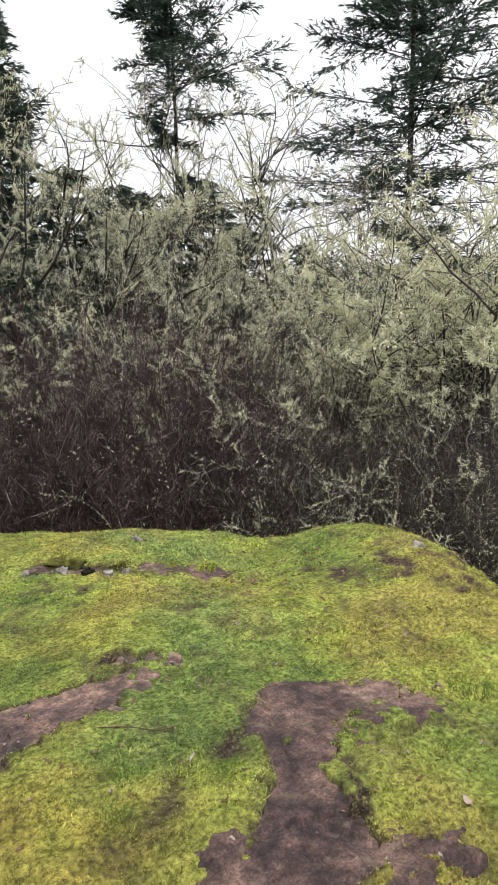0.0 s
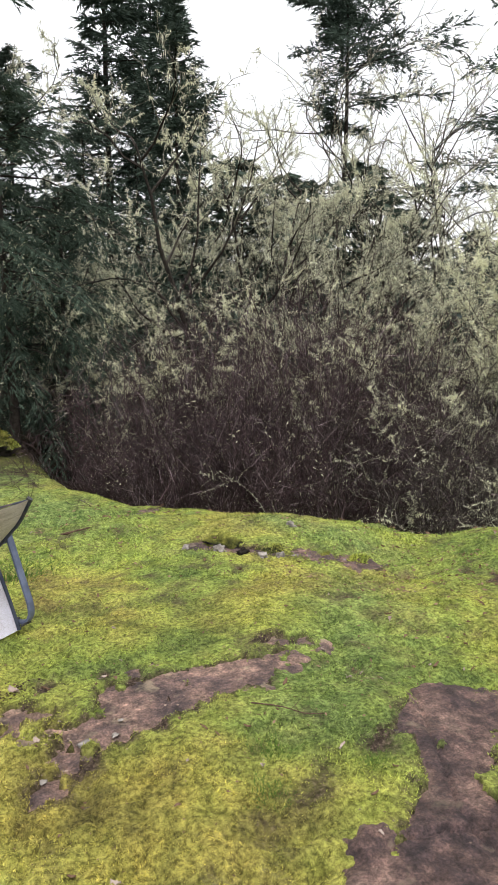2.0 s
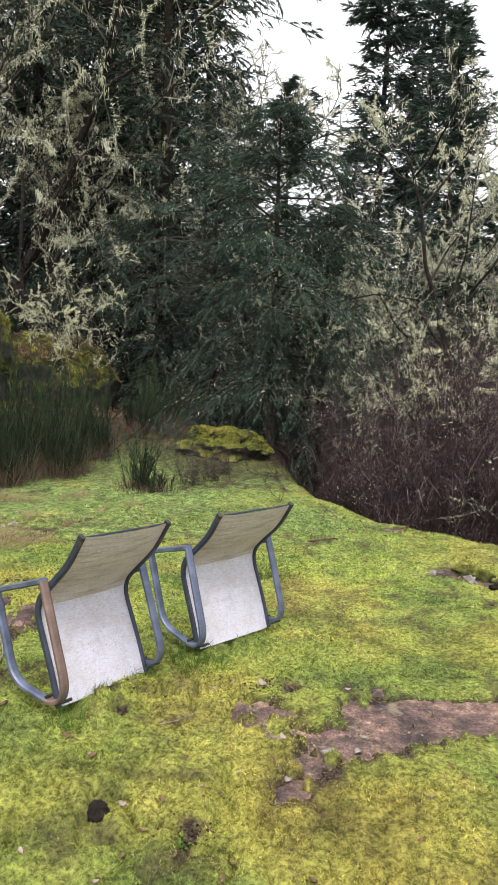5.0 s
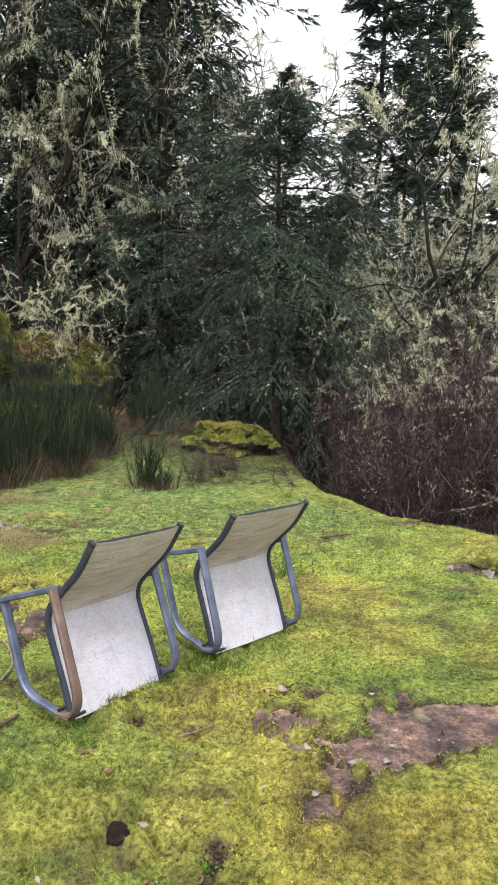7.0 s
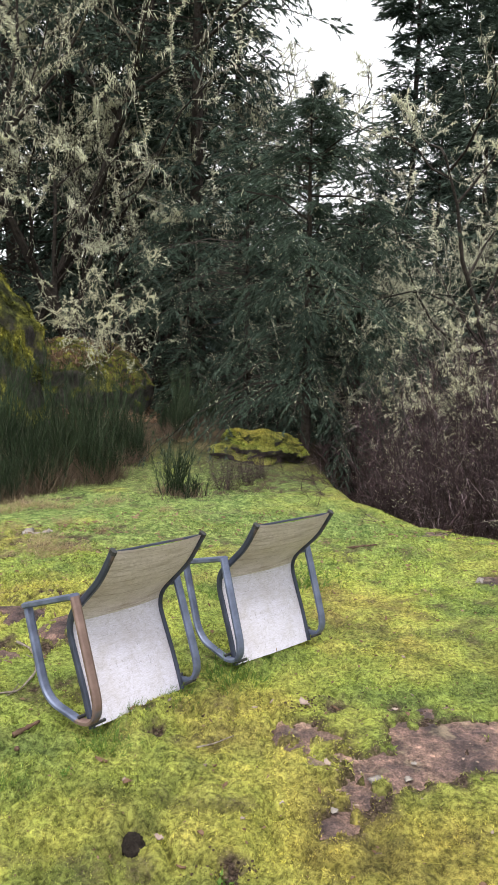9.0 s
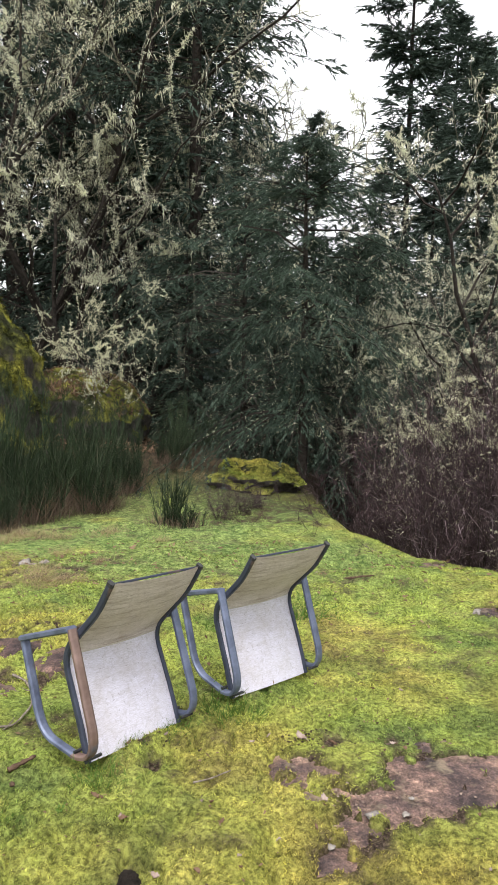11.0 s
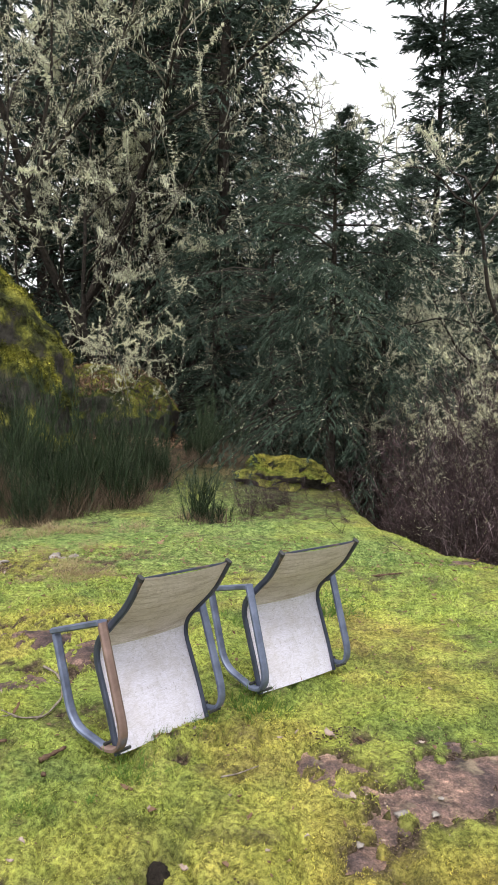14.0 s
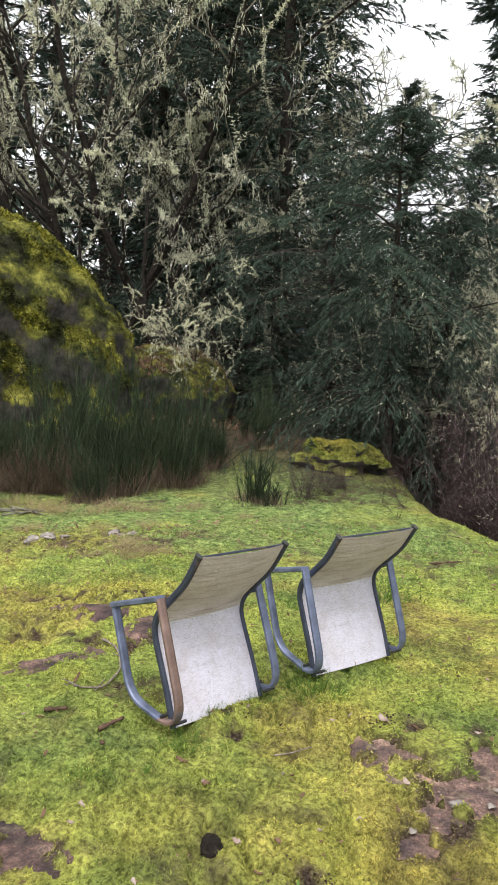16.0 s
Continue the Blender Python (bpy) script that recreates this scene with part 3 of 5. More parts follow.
def sling_chair(label, rust_left):
    def at(p, w):
        return (w, -p[0], p[1])

    chair = thing("sling_chair", pose(0, 0, 0), label, "chair", "tipped sling chairs")
    ax = np.array([1.0, 0, 0])
    lower = (0.01, -0.002)
    curve = [lower, (-0.045, 0.12), BEND, (0.012, 0.60), BACK_TOP]
    for sg in (-1, 1):
        rail = rounded([at(p, sg * SLING_W / 2) for p in curve], [0.05, 0.09, 0.06], 7)
        part("rail", bar(rail, 0.020, 0.030, ax), M_RAIL, chair, "dark grey-blue metal side rail")
        part("end_cap", bar([rail[-1] - (rail[-1] - rail[-2]) * 0.1, rail[-1] + 0.006 * (rail[-1] - rail[-2]) / np.linalg.norm(rail[-1] - rail[-2]) + np.array([0, 0, 0.002])], 0.022, 0.032, ax), M_CAP, chair, "dark plastic end cap")
    prof = rounded([at(p, 0) for p in curve], [0.05, 0.09, 0.06], 9)
    dense = []
    for a, b in zip(prof[:-1], prof[1:]):
        dense += [a + (b - a) * k for k in (0, 0.5)]
    dense = np.array(dense + [prof[-1]])
    ws = np.linspace(-SLING_W / 2 + 0.005, SLING_W / 2 - 0.005, 17)
    t = np.gradient(dense, axis=0)
    t /= np.linalg.norm(t, axis=1)[:, None]
    nrm = np.cross(t, ax)
    sag = -0.018 * (1 - (ws / (SLING_W / 2)) ** 2)
    fold = int(np.argmin(np.linalg.norm(dense - np.array(at(BEND, 0)), axis=1)))

    def cloth(rows, cols, lift, name, material, words):
        g = Geo()
        for off in (0.002 + lift, -0.002 - lift):
            v = dense[rows, None] + ws[None, cols, None] * ax + (sag[cols] + off)[None, :, None] * nrm[rows, None]
            n, m = v.shape[:2]
            i, j = np.meshgrid(np.arange(n - 1), np.arange(m - 1), indexing="ij")
            p = i * m + j
            f = np.concatenate([np.stack([p, p + 1, p + m + 1], -1).reshape(-1, 3), np.stack([p, p + m + 1, p + m], -1).reshape(-1, 3)])
            g.tris(v.reshape(-1, 3), f if off > 0 else f[:, ::-1])
        return part(name, g.mesh(name, material, True), material, chair, words)

    every = slice(0, len(ws))
    cloth(slice(0, fold + 1), every, 0.0, "seat_sling", M_SLING, "stained off-white woven seat sling")
    cloth(slice(fold, len(dense)), every, 0.0, "back_sling", M_SLING_SHADED, "woven back sling with brown threads, darkened tan for shade")
    cloth(slice(fold, fold + 2), every, 0.0006, "seam", M_HEM, "stitched seam across the sling")
    for p, nm in ((BACK_TOP, "top_bar"), (lower, "front_bar")):
        q = (p[0] - 0.012, p[1] - 0.006) if nm == "top_bar" else (p[0] - 0.035, p[1] + 0.035)
        part(nm, bar([at(q, -SLING_W / 2), at(q, SLING_W / 2)], 0.007, 0.010, np.array([0, 1.0, 0])), M_RAIL, chair)
    for sg in (-1, 1):
        w = sg * LOOP_W / 2
        mat_arm = M_RUST if (rust_left and sg < 0) else M_PAINT
        arm = rounded([at(ARM, w), at(KNEE, w), at((KNEE[0] - 0.15, KNEE[1] - 0.006), w)], [0.16], 12)
        part("armrest", bar(arm, 0.040, 0.020, ax), mat_arm, chair, "rust-browned flat metal armrest" if mat_arm is M_RUST else "")
        run = rounded([at((KNEE[0] - 0.15, KNEE[1] - 0.006), w), at(TOE, w), at(REAR, w)], [0.09], 9)
        part("runner", bar(run, 0.038, 0.020, ax), M_PAINT, chair)
        part("rear_leg", bar([at((REAR[0] - 0.012, REAR[1] + 0.008), w), at(ARM, w)], 0.05, 0.026, ax), M_PAINT, chair)
        for fr in (0.42, 0.97):
            q = (KNEE[0] - 0.15 * fr, KNEE[1] + 0.012)
            part("bolt", bar([at(q, w - sg * 0.055), at(q, w + sg * 0.012)], 0.012, 0.012, np.array([0, 1.0, 0])), M_CAP, chair)
        part("bracket", bar([at((-0.105, 0.47), sg * SLING_W / 2), at((-0.105, 0.47), w)], 0.02, 0.03, np.array([0, 1.0, 0])), M_PAINT, chair)
    return chair


chair_a = sling_chair("tipped outdoor chair with stained off-white sling and rusty armrest", True)
chair_b = sling_chair("tipped outdoor chair with off-white sling and grey-blue frame", False)
for ob, x, y, z, turn, lean, tip in ((chair_a, -0.491, 2.928, -0.09, 52.6, -5.0, 0.0), (chair_b, 0.086, 3.537, -0.125, 41.5, -2.0, 3.0)):
    ob.matrix_world = pose(x, y, z, 0, 0, turn) @ pose(0, 0, 0, tip, -lean, 0)


# ---- trees ----
def unit(v):
    return v / (np.linalg.norm(v, axis=-1, keepdims=True) + 1e-9)


def hang_lichen(rng, root, size, hang, flat=0.4, broad=0.3):
    """Small tufts on bark and twigs: slim kites, most of them drooping."""
    c = Geo()
    d = unit(rng.normal(size=root.shape) * [1, 1, flat] + [0, 0, -hang])
    ln = size * (0.35 + 1.0 * rng.rand(len(root)) ** 1.5)
    c.spikes(root, root + d * ln[:, None], ln * broad, rng)
    return c


def conifer(name, seed, height, reach, n, twigs, sprays, spray, needles, droop, label, bare_to=0.12, trunk_r=None, top_pow=0.8, lichen=0, ragged=0.5, slim=0.26, puff=0.2, lift=0.0):
    rng = np.random.RandomState(seed)
    tree = thing(name, pose(0, 0, 0), label, "tree", "conifers")
    g = Geo()
    zs = np.linspace(0, height, 14)
    lean = np.cumsum(rng.normal(0, 0.014 * height / 14, (14, 2)), axis=0)
    spine = np.column_stack([lean, zs])
    tr = trunk_r or 0.012 * height + 0.03
    g.tube(np.vstack([[[0, 0, -0.6]], spine]), np.r_[tr * 1.25, tr * (1 - zs / height) ** 0.9 + 0.010], 9)
    f = np.sort(bare_to + (1 - bare_to) * rng.rand(n) ** 0.9)
    hz = f * height
    base = np.column_stack([np.interp(hz, zs, spine[:, 0]), np.interp(hz, zs, spine[:, 1]), hz])
    az = rng.rand(n) * 2 * math.pi
    lobes = vnoise(np.cos(az) * 1.6 + f * 7, np.sin(az) * 1.6 + f * 3 + seed, seed) + 0.6 * vnoise(f * 22, az * 0 + seed, seed + 1)
    length = reach * ((1 - f) ** top_pow + 0.03) * (0.55 + 0.55 * rng.rand(n)) * np.clip(0.55 + (f - bare_to) * 5, 0, 1) * np.clip(0.85 + ragged * 2.2 * lobes, 0.25, 1.5)
    rise = lift + np.interp(f, [0, 0.5, 1], [-0.12, 0.10, 0.7]) + rng.normal(0, 0.14, n)
    out = np.column_stack([np.cos(az), np.sin(az), np.zeros(n)])
    S = np.linspace(0, 1, 4)

    def point(i, s):
        L = length[i][..., None]
        return base[i] + out[i] * L * s[..., None] + np.array([0, 0, 1.0]) * L * (rise[i] * s - droop * s * s)[..., None]

    for i in range(n):
        g.tube(point(np.full(4, i), S), (0.004 + 0.0065 * length[i]) * (1 - 0.85 * S), 3, False)
    part("trunk", g, M_BARK, tree, "dark bark trunk and limbs")
    c = Geo()
    i = np.repeat(np.arange(n), twigs)
    s = 0.10 + 0.93 * rng.rand(len(i)) ** 0.75
    p = point(i, s)
    tang = unit(point(i, s + 0.05) - point(i, s - 0.05))
    side = unit(np.cross(tang, [0, 0, 1.0])) * rng.choice([-1, 1], len(i))[:, None]
    tl = (0.09 * reach + 0.26 * length[i] * (1.1 - s)) * (0.45 + 0.75 * rng.rand(len(i)))
    td = unit(tang * 0.8 + side * 0.7 + rng.normal(0, puff, (len(i), 3)) + [0, 0, puff - 0.2 - 0.5 * droop])
    j = np.repeat(np.arange(len(i)), sprays)
    u = rng.rand(len(j))
    root = p[j] + td[j] * (tl[j] * u)[:, None] + np.array([0, 0, -1.0]) * (droop * 0.6 * tl[j] * u * u)[:, None]
    perp = unit(np.cross(td[j], [0, 0, 1.0])) * rng.choice([-1, 1], len(j))[:, None]
    d = unit(td[j] * 0.9 + perp * 0.55 + rng.normal(0, 0.2, (len(j), 3)) + [0, 0, -0.22 - 0.35 * droop])
    ln = spray * (0.45 + 0.9 * rng.rand(len(j)))
    c.spikes(root, root + d * ln[:, None], ln * slim, rng)
    part("crown", c, needles, tree, "dark green drooping needle sprays")
    if lichen:
        q = rng.randint(0, n, lichen)
        q = q[rng.rand(lichen) < np.clip(1.1 - f[q] * 1.1, 0.1, 1)]
        root = np.repeat(point(q, 0.08 + 0.75 * rng.rand(len(q))), 3, axis=0)
        root = root + rng.normal(0, 0.025, root.shape)
        tagged(part("lichen", hang_lichen(rng, root, 0.085 if height > 10 else 0.05, 0.9), M_LICHEN, tree, "grey-green lichen hanging from bare limbs"), kind="stuff")
    return tree


def stem_path(rng, p, d, length, steps, wob, lift):
    pts = [np.array(p, float)]
    d = np.array(d, float)
    for _ in range(steps):
        d = d + rng.normal(0, wob, 3) + np.array([0, 0, lift])
        d /= np.linalg.norm(d)
        pts.append(pts[-1] + d * length / steps)
    return np.array(pts)


def leafless(name, seed, height, spread, trunks, rad, lichen, bark, tufts, tuft, label, group, kids=(7, 6, 5), hang=0.5, lift=0.03, lens=0.5, strands=0, patchy=0.6, twig_bark=None, low=0.22):
    """A leafless broadleaf tree or shrub, its limbs and twigs coated and hung with lichen."""
    rng = np.random.RandomState(seed)
    tree = thing(name, pose(0, 0, 0), label, "tree" if height > 3 else "shrub", group)
    g, h = Geo(), Geo()
    levels = len(kids)
    seg_a, seg_b, seg_r, seg_w = [], [], [], []

    def grow(p, d, length, r, level, keep):
        steps = (8, 5, 3, 2)[min(level, 3)]
        pts = stem_path(rng, p, d, length, steps, 0.13 + 0.07 * level, lift)
        k = np.linspace(0, 1, steps + 1)
        rr = r * (1 - 0.8 * k) + 0.0015
        (g if level < 2 else h).tube(pts, rr, (7, 5, 3, 3)[min(level, 3)], False)
        if level >= 1:
            seg_a.append(pts[:-1]), seg_b.append(pts[1:]), seg_r.append(rr[1:])
            seg_w.append(np.full(steps, keep * length / steps * (0.5 if level == 1 else 1.0)))
        if level >= levels:
            return
        for c in range(kids[level]):
            f = low + (1 - low) * (rng.rand() ** 0.8) if c else 0.96
            a = np.array([np.interp(f, k, pts[:, q]) for q in range(3)])
            t = pts[min(int(f * steps) + 1, steps)] - pts[min(int(f * steps), steps - 1)]
            t = t / np.linalg.norm(t)
            o = rng.normal(size=3)
            o -= t * (o @ t)
            o /= np.linalg.norm(o)
            nd = t * 0.65 + o * (0.7 + 0.25 * spread) + np.array([0, 0, 0.08])
            grow(a, nd / np.linalg.norm(nd), length * lens * (0.55 + 0.7 * rng.rand()) * (1.15 - 0.45 * f), r * 0.42 * (1.1 - 0.5 * f) + 0.0015, level + 1, keep * (1 - patchy + 2.5 * patchy * rng.rand() ** 2) if 0 < level < 3 else keep)

    for _ in range(trunks):
        a = rng.rand() * 6.28
        tilt = spread * (0.1 + 0.5 * rng.rand()) if trunks > 1 else 0.08
        grow((0.15 * math.cos(a), 0.15 * math.sin(a), -0.4), unit(np.array([math.cos(a) * tilt, math.sin(a) * tilt, 1.0])), height * (0.6 + 0.3 * rng.rand()), rad * (0.7 + 0.5 * rng.rand()), 0, 1.0)
    part("trunk", g, bark, tree, "leafless dark trunk and limbs")
    tagged(part("twig_tangle", h, twig_bark or M_LICHBARK, tree, "fine lichened twigs"), kind="stuff")
    A, B, R, W = (np.concatenate(v) for v in (seg_a, seg_b, seg_r, seg_w))
    q = rng.choice(len(A), tufts, p=W / W.sum())
    along = unit(B[q] - A[q])
    root = A[q] + (B[q] - A[q]) * rng.rand(tufts)[:, None]
    out = rng.normal(size=root.shape)
    out = unit(out - along * (out * along).sum(1)[:, None])
    lush = np.clip(0.75 + 1.6 * vnoise(root[:, 0] * 4 + root[:, 2] * 3, root[:, 1] * 4 - root[:, 2] * 2, seed), 0.2, 1.6)
    ln = tuft * (0.4 + 0.8 * rng.rand(tufts)) * lush
    d = unit(out + 0.7 * rng.normal(size=root.shape) * 0.5 + along * 0.4 + [0, 0, -hang])
    c = Geo()
    c.spikes(root, root + d * ln[:, None], ln * 0.3, rng)
    if strands:
        q = rng.choice(len(A), strands, p=W / W.sum())
        root = np.repeat(A[q] + (B[q] - A[q]) * rng.rand(strands)[:, None], 5, axis=0)
        root = root + rng.normal(0, 0.02, root.shape)
        d = unit(rng.normal(0, 0.25, root.shape) + [0, 0, -1])
        ln = tuft * (0.8 + 1.6 * rng.rand(len(root)))
        c.spikes(root, root + d * ln[:, None], tuft * 0.2, rng)
    part("crown", c, lichen, tree, "pale tufted lichen on the twigs")
    return tree


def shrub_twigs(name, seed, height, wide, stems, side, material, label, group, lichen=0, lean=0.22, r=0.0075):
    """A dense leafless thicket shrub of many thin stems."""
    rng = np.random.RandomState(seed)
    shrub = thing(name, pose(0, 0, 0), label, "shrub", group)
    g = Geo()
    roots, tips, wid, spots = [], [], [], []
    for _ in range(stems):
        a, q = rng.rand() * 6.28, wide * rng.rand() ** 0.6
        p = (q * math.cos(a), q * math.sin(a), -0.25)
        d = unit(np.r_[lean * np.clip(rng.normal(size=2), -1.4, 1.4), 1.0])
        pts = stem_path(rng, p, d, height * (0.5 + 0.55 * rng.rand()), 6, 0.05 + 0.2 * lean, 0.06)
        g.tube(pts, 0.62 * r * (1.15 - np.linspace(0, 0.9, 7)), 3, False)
        # twigs start above the foot, leaving only the shade-dark stems low down
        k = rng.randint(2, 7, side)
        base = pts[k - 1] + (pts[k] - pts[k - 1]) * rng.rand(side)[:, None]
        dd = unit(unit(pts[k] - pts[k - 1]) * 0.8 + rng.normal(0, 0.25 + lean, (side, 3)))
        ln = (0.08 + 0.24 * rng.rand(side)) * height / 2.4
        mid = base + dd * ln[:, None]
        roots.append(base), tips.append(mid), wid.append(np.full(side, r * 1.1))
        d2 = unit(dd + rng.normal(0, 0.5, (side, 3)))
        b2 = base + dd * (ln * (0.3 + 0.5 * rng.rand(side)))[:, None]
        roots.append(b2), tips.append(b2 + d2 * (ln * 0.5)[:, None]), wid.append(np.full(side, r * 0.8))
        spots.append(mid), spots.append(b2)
    # near-black bark puts the thicket's inner shade into the stem colour
    part("stem_tangle", g, M_BARK, shrub, "thin leafless stems, bark darkened for the thicket's shade")
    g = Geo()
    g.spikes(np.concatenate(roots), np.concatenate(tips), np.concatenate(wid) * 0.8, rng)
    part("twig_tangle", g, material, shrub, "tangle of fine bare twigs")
    if lichen:
        sp = np.concatenate(spots)
        hub = sp[rng.randint(0, len(sp), max(lichen // 14, 1))]
        sp = hub[rng.randint(0, len(hub), lichen)] + rng.normal(0, 0.055, (lichen, 3))
        tagged(part("lichen", hang_lichen(rng, sp, 0.035, 0.3, 1.0), M_LICHEN, shrub, "pale lichen specks"), kind="stuff")
    return shrub


def broom(name, seed, height, wide, stalks, label, dead=16, dead_h=0.24):
    """Scotch broom: brushes of fine upright green rods over brown dead stalks."""
    rng = np.random.RandomState(seed)
    shrub = thing(name, pose(0, 0, 0), label, "shrub", "broom shrubs")
    g = Geo()
    roots, tips = [], []
    hubs = max(3, stalks // 14)
    hub_a, hub_q, hub_h = rng.rand(hubs) * 6.28, wide * 0.9 * rng.rand(hubs) ** 0.5, 0.4 + 0.8 * rng.rand(hubs)
    for i in range(stalks):
        b = i % hubs
        p = np.array([hub_q[b] * math.cos(hub_a[b]), hub_q[b] * math.sin(hub_a[b]), -0.1]) + np.r_[rng.normal(0, 0.05, 2), 0]
        d = unit(np.r_[rng.normal(0, 0.2, 2), 1.0])
        pts = stem_path(rng, p, d, height * hub_h[b] * (0.45 + 0.4 * rng.rand()), 5, 0.07, 0.03)
        g.tube(pts, 0.006 * (1.1 - np.linspace(0, 0.7, 6)), 3, False)
        k = rng.randint(2, 6, 16)
        base = pts[k - 1] + (pts[k] - pts[k - 1]) * rng.rand(16)[:, None]
        dd = unit(unit(pts[k] - pts[k - 1]) + rng.normal(0, 0.3, (16, 3)) + [0, 0, 0.3])
        ln = height * hub_h[b] * (0.08 + 0.22 * rng.rand(16))
        roots.append(base), tips.append(base + dd * ln[:, None])
    roots, tips = np.concatenate(roots), np.concatenate(tips)
    g.spikes(roots, tips, 0.0045, rng)
    for _ in range(7):
        r2 = roots + (tips - roots) * rng.rand(len(roots))[:, None] * 0.8
        d2 = unit(unit(tips - roots) + rng.normal(0, 0.28, roots.shape) + [0, 0, 0.2])
        g.spikes(r2, r2 + d2 * (0.03 + 0.08 * rng.rand(len(roots))[:, None]) * height, 0.005, rng)
    part("green_brush", g, M_BROOM, shrub, "fine dark green upright rods")
    h = Geo()
    n = stalks * dead
    b = rng.randint(0, hubs, n)
    root = np.column_stack([hub_q[b] * np.cos(hub_a[b]), hub_q[b] * np.sin(hub_a[b]), np.full(n, -0.05)]) + np.column_stack([rng.normal(0, 0.12, (n, 2)), np.zeros(n)])
    d = unit(np.column_stack([rng.normal(0, 0.5, (n, 2)), np.ones(n)]))
    h.blades(root, root + d * (0.12 + dead_h * rng.rand(n) ** 1.3)[:, None] * height, 0.0055, rng, 0.3)
    tagged(part("dead_brush", h, M_DEADSTALK, shrub, "brown dead stalks at the base"), kind="stuff")
    return shrub


# bluish cast of distance haze is mixed into this colour
M_FARWOOD = make_plain("far_wood", (0.022, 0.034, 0.034), (0.075, 0.10, 0.105), 0.3, 0.95, 0.6, 0, 0.1, 0, 0)
M_DEADSTALK = make_plain("dead_stalks", (0.03, 0.021, 0.016), (0.25, 0.185, 0.135), 4, 0.85, 0.7, 0, 0.2, 0, 0)


def polar(az, r):
    return r * math.sin(radians(az)), r * math.cos(radians(az))


def stand(ob, az, r, turn=0.0, scale=1.0, sink=0.0, tall=1.0, copy=False):
    x, y = polar(az, r)
    m = pose(x, y, float(lie(x, y)) - sink, 0, 0, turn) @ Matrix.Diagonal((scale, scale, scale * tall, 1))
    if copy:
        return copy_thing(ob, m)
    ob.matrix_world = m
    return ob


# far firs behind the wood
fir_tall = conifer("fir_tree", 1, 27, 7.4, 230, 46, 14, 0.22, M_FIR, 0.06, "tall dark green fir against a white sky", 0.2, 0.16, 0.7, 0, 0.9, 0.25, 0.42, 0.1)
stand(fir_tall, 48.3, 29, 40)
fir_slim = conifer("fir_tree", 2, 24, 6.2, 100, 48, 14, 0.22, M_FIR, 0.10, "tall sparse fir with open branches", 0.5, 0.15, 0.7, 0, 0.9, 0.25, 0.45, 0.05)
stand(fir_slim, 30.2, 34, 0)
fir_mid = conifer("fir_tree", 3, 19, 4.6, 260, 15, 12, 0.22, M_FIR, 0.18, "dense dark green fir at the wood's edge", 0.06, 0.17, 0.65, 0, 0.6, 0.25, 0.38)
stand(fir_mid, 11.2, 25, 0)
stand(fir_mid, 17.6, 35.5, 130, 0.8, copy=True)
stand(fir_mid, 14.6, 29, 70, 0.9, copy=True)
stand(fir_mid, 16.8, 19.5, 200, 0.62, copy=True)
stand(fir_mid, 4.0, 27, 260, 0.62, copy=True)
stand(fir_mid, 23.0, 30, 20, 0.45, copy=True)
fir_big = conifer("fir_tree", 4, 26, 5.8, 360, 12, 11, 0.18, M_FIR, 0.25, "big dark fir with long drooping branches", 0.04, None, 0.6, 2600, 0.6, 0.22, 0.3)
stand(fir_big, -20, 25, 60, 1.0)
fir_dense = conifer("fir_tree", 9, 19, 3.7, 290, 15, 13, 0.16, M_FIR, 0.34, "tall dense fir with drooping dark sprays", 0.02, 0.2, 0.62, 2600, 0.55, 0.26, 0.38)
for i, (az, r, turn, sc) in enumerate(((-5.6, 17.5, 0, 1.0), (-10.5, 19.5, 140, 1.05), (-15.5, 20.5, 70, 1.1), (-2.6, 22.5, 220, 0.95), (13.4, 24.0, 30, 0.62), (9.4, 22.0, 100, 0.5))):
    stand(fir_dense, az, r, turn, sc, copy=i > 0)
stand(fir_big, -13, 27, 250, 1.0, copy=True)
stand(fir_big, -28, 23, 170, 1.0, copy=True)
stand(fir_big, -9.0, 23, 310, 0.9, copy=True)
fir_back = conifer("fir_tree", 7, 22, 5.0, 200, 10, 7, 0.42, M_FIR, 0.3, "dark fir deep in the wood", 0.02, None, 0.6, 0, 0.5, 0.36)
for i, (az, r, s) in enumerate(((-33, 33, 1.1), (-24, 35, 1.1), (-17, 36, 1.15), (-6.5, 34, 1.0), (-37, 28, 1.0), (-11, 36, 1.1), (0.5, 33, 0.5), (7, 36, 0.42), (11, 42, 0.45), (22, 45, 0.42), (27, 44, 0.4), (35, 46, 0.36))):
    stand(fir_back, az, r, 77 * i, s, copy=i > 0)

# low firs added in the hollow behind the thicket, to darken its gaps
fir_low = conifer("fir_tree", 8, 6.5, 2.6, 110, 9, 8, 0.26, M_FIR, 0.3, "low dark fir added as dark fill behind the thicket", 0.01, 0.08, 0.5, 0, 0.7, 0.34)
for i, (az, r, s) in enumerate(((18, 16, 0.75), (23, 17.5, 0.8), (28, 16.5, 0.75), (33, 17, 0.75), (38, 16, 0.75), (42.5, 17.5, 0.75), (47, 15.5, 0.7), (52, 16.5, 0.72), (57, 15, 0.7), (62, 15, 0.72), (45, 21, 0.85), (54, 21, 0.8), (35, 22, 1.4), (22, 19.5, 1.6), (27, 20, 1.5), (31.5, 20.5, 1.6), (40, 22, 1.25))):
    stand(fir_low, az, r, 59 * i, s, copy=i > 0)

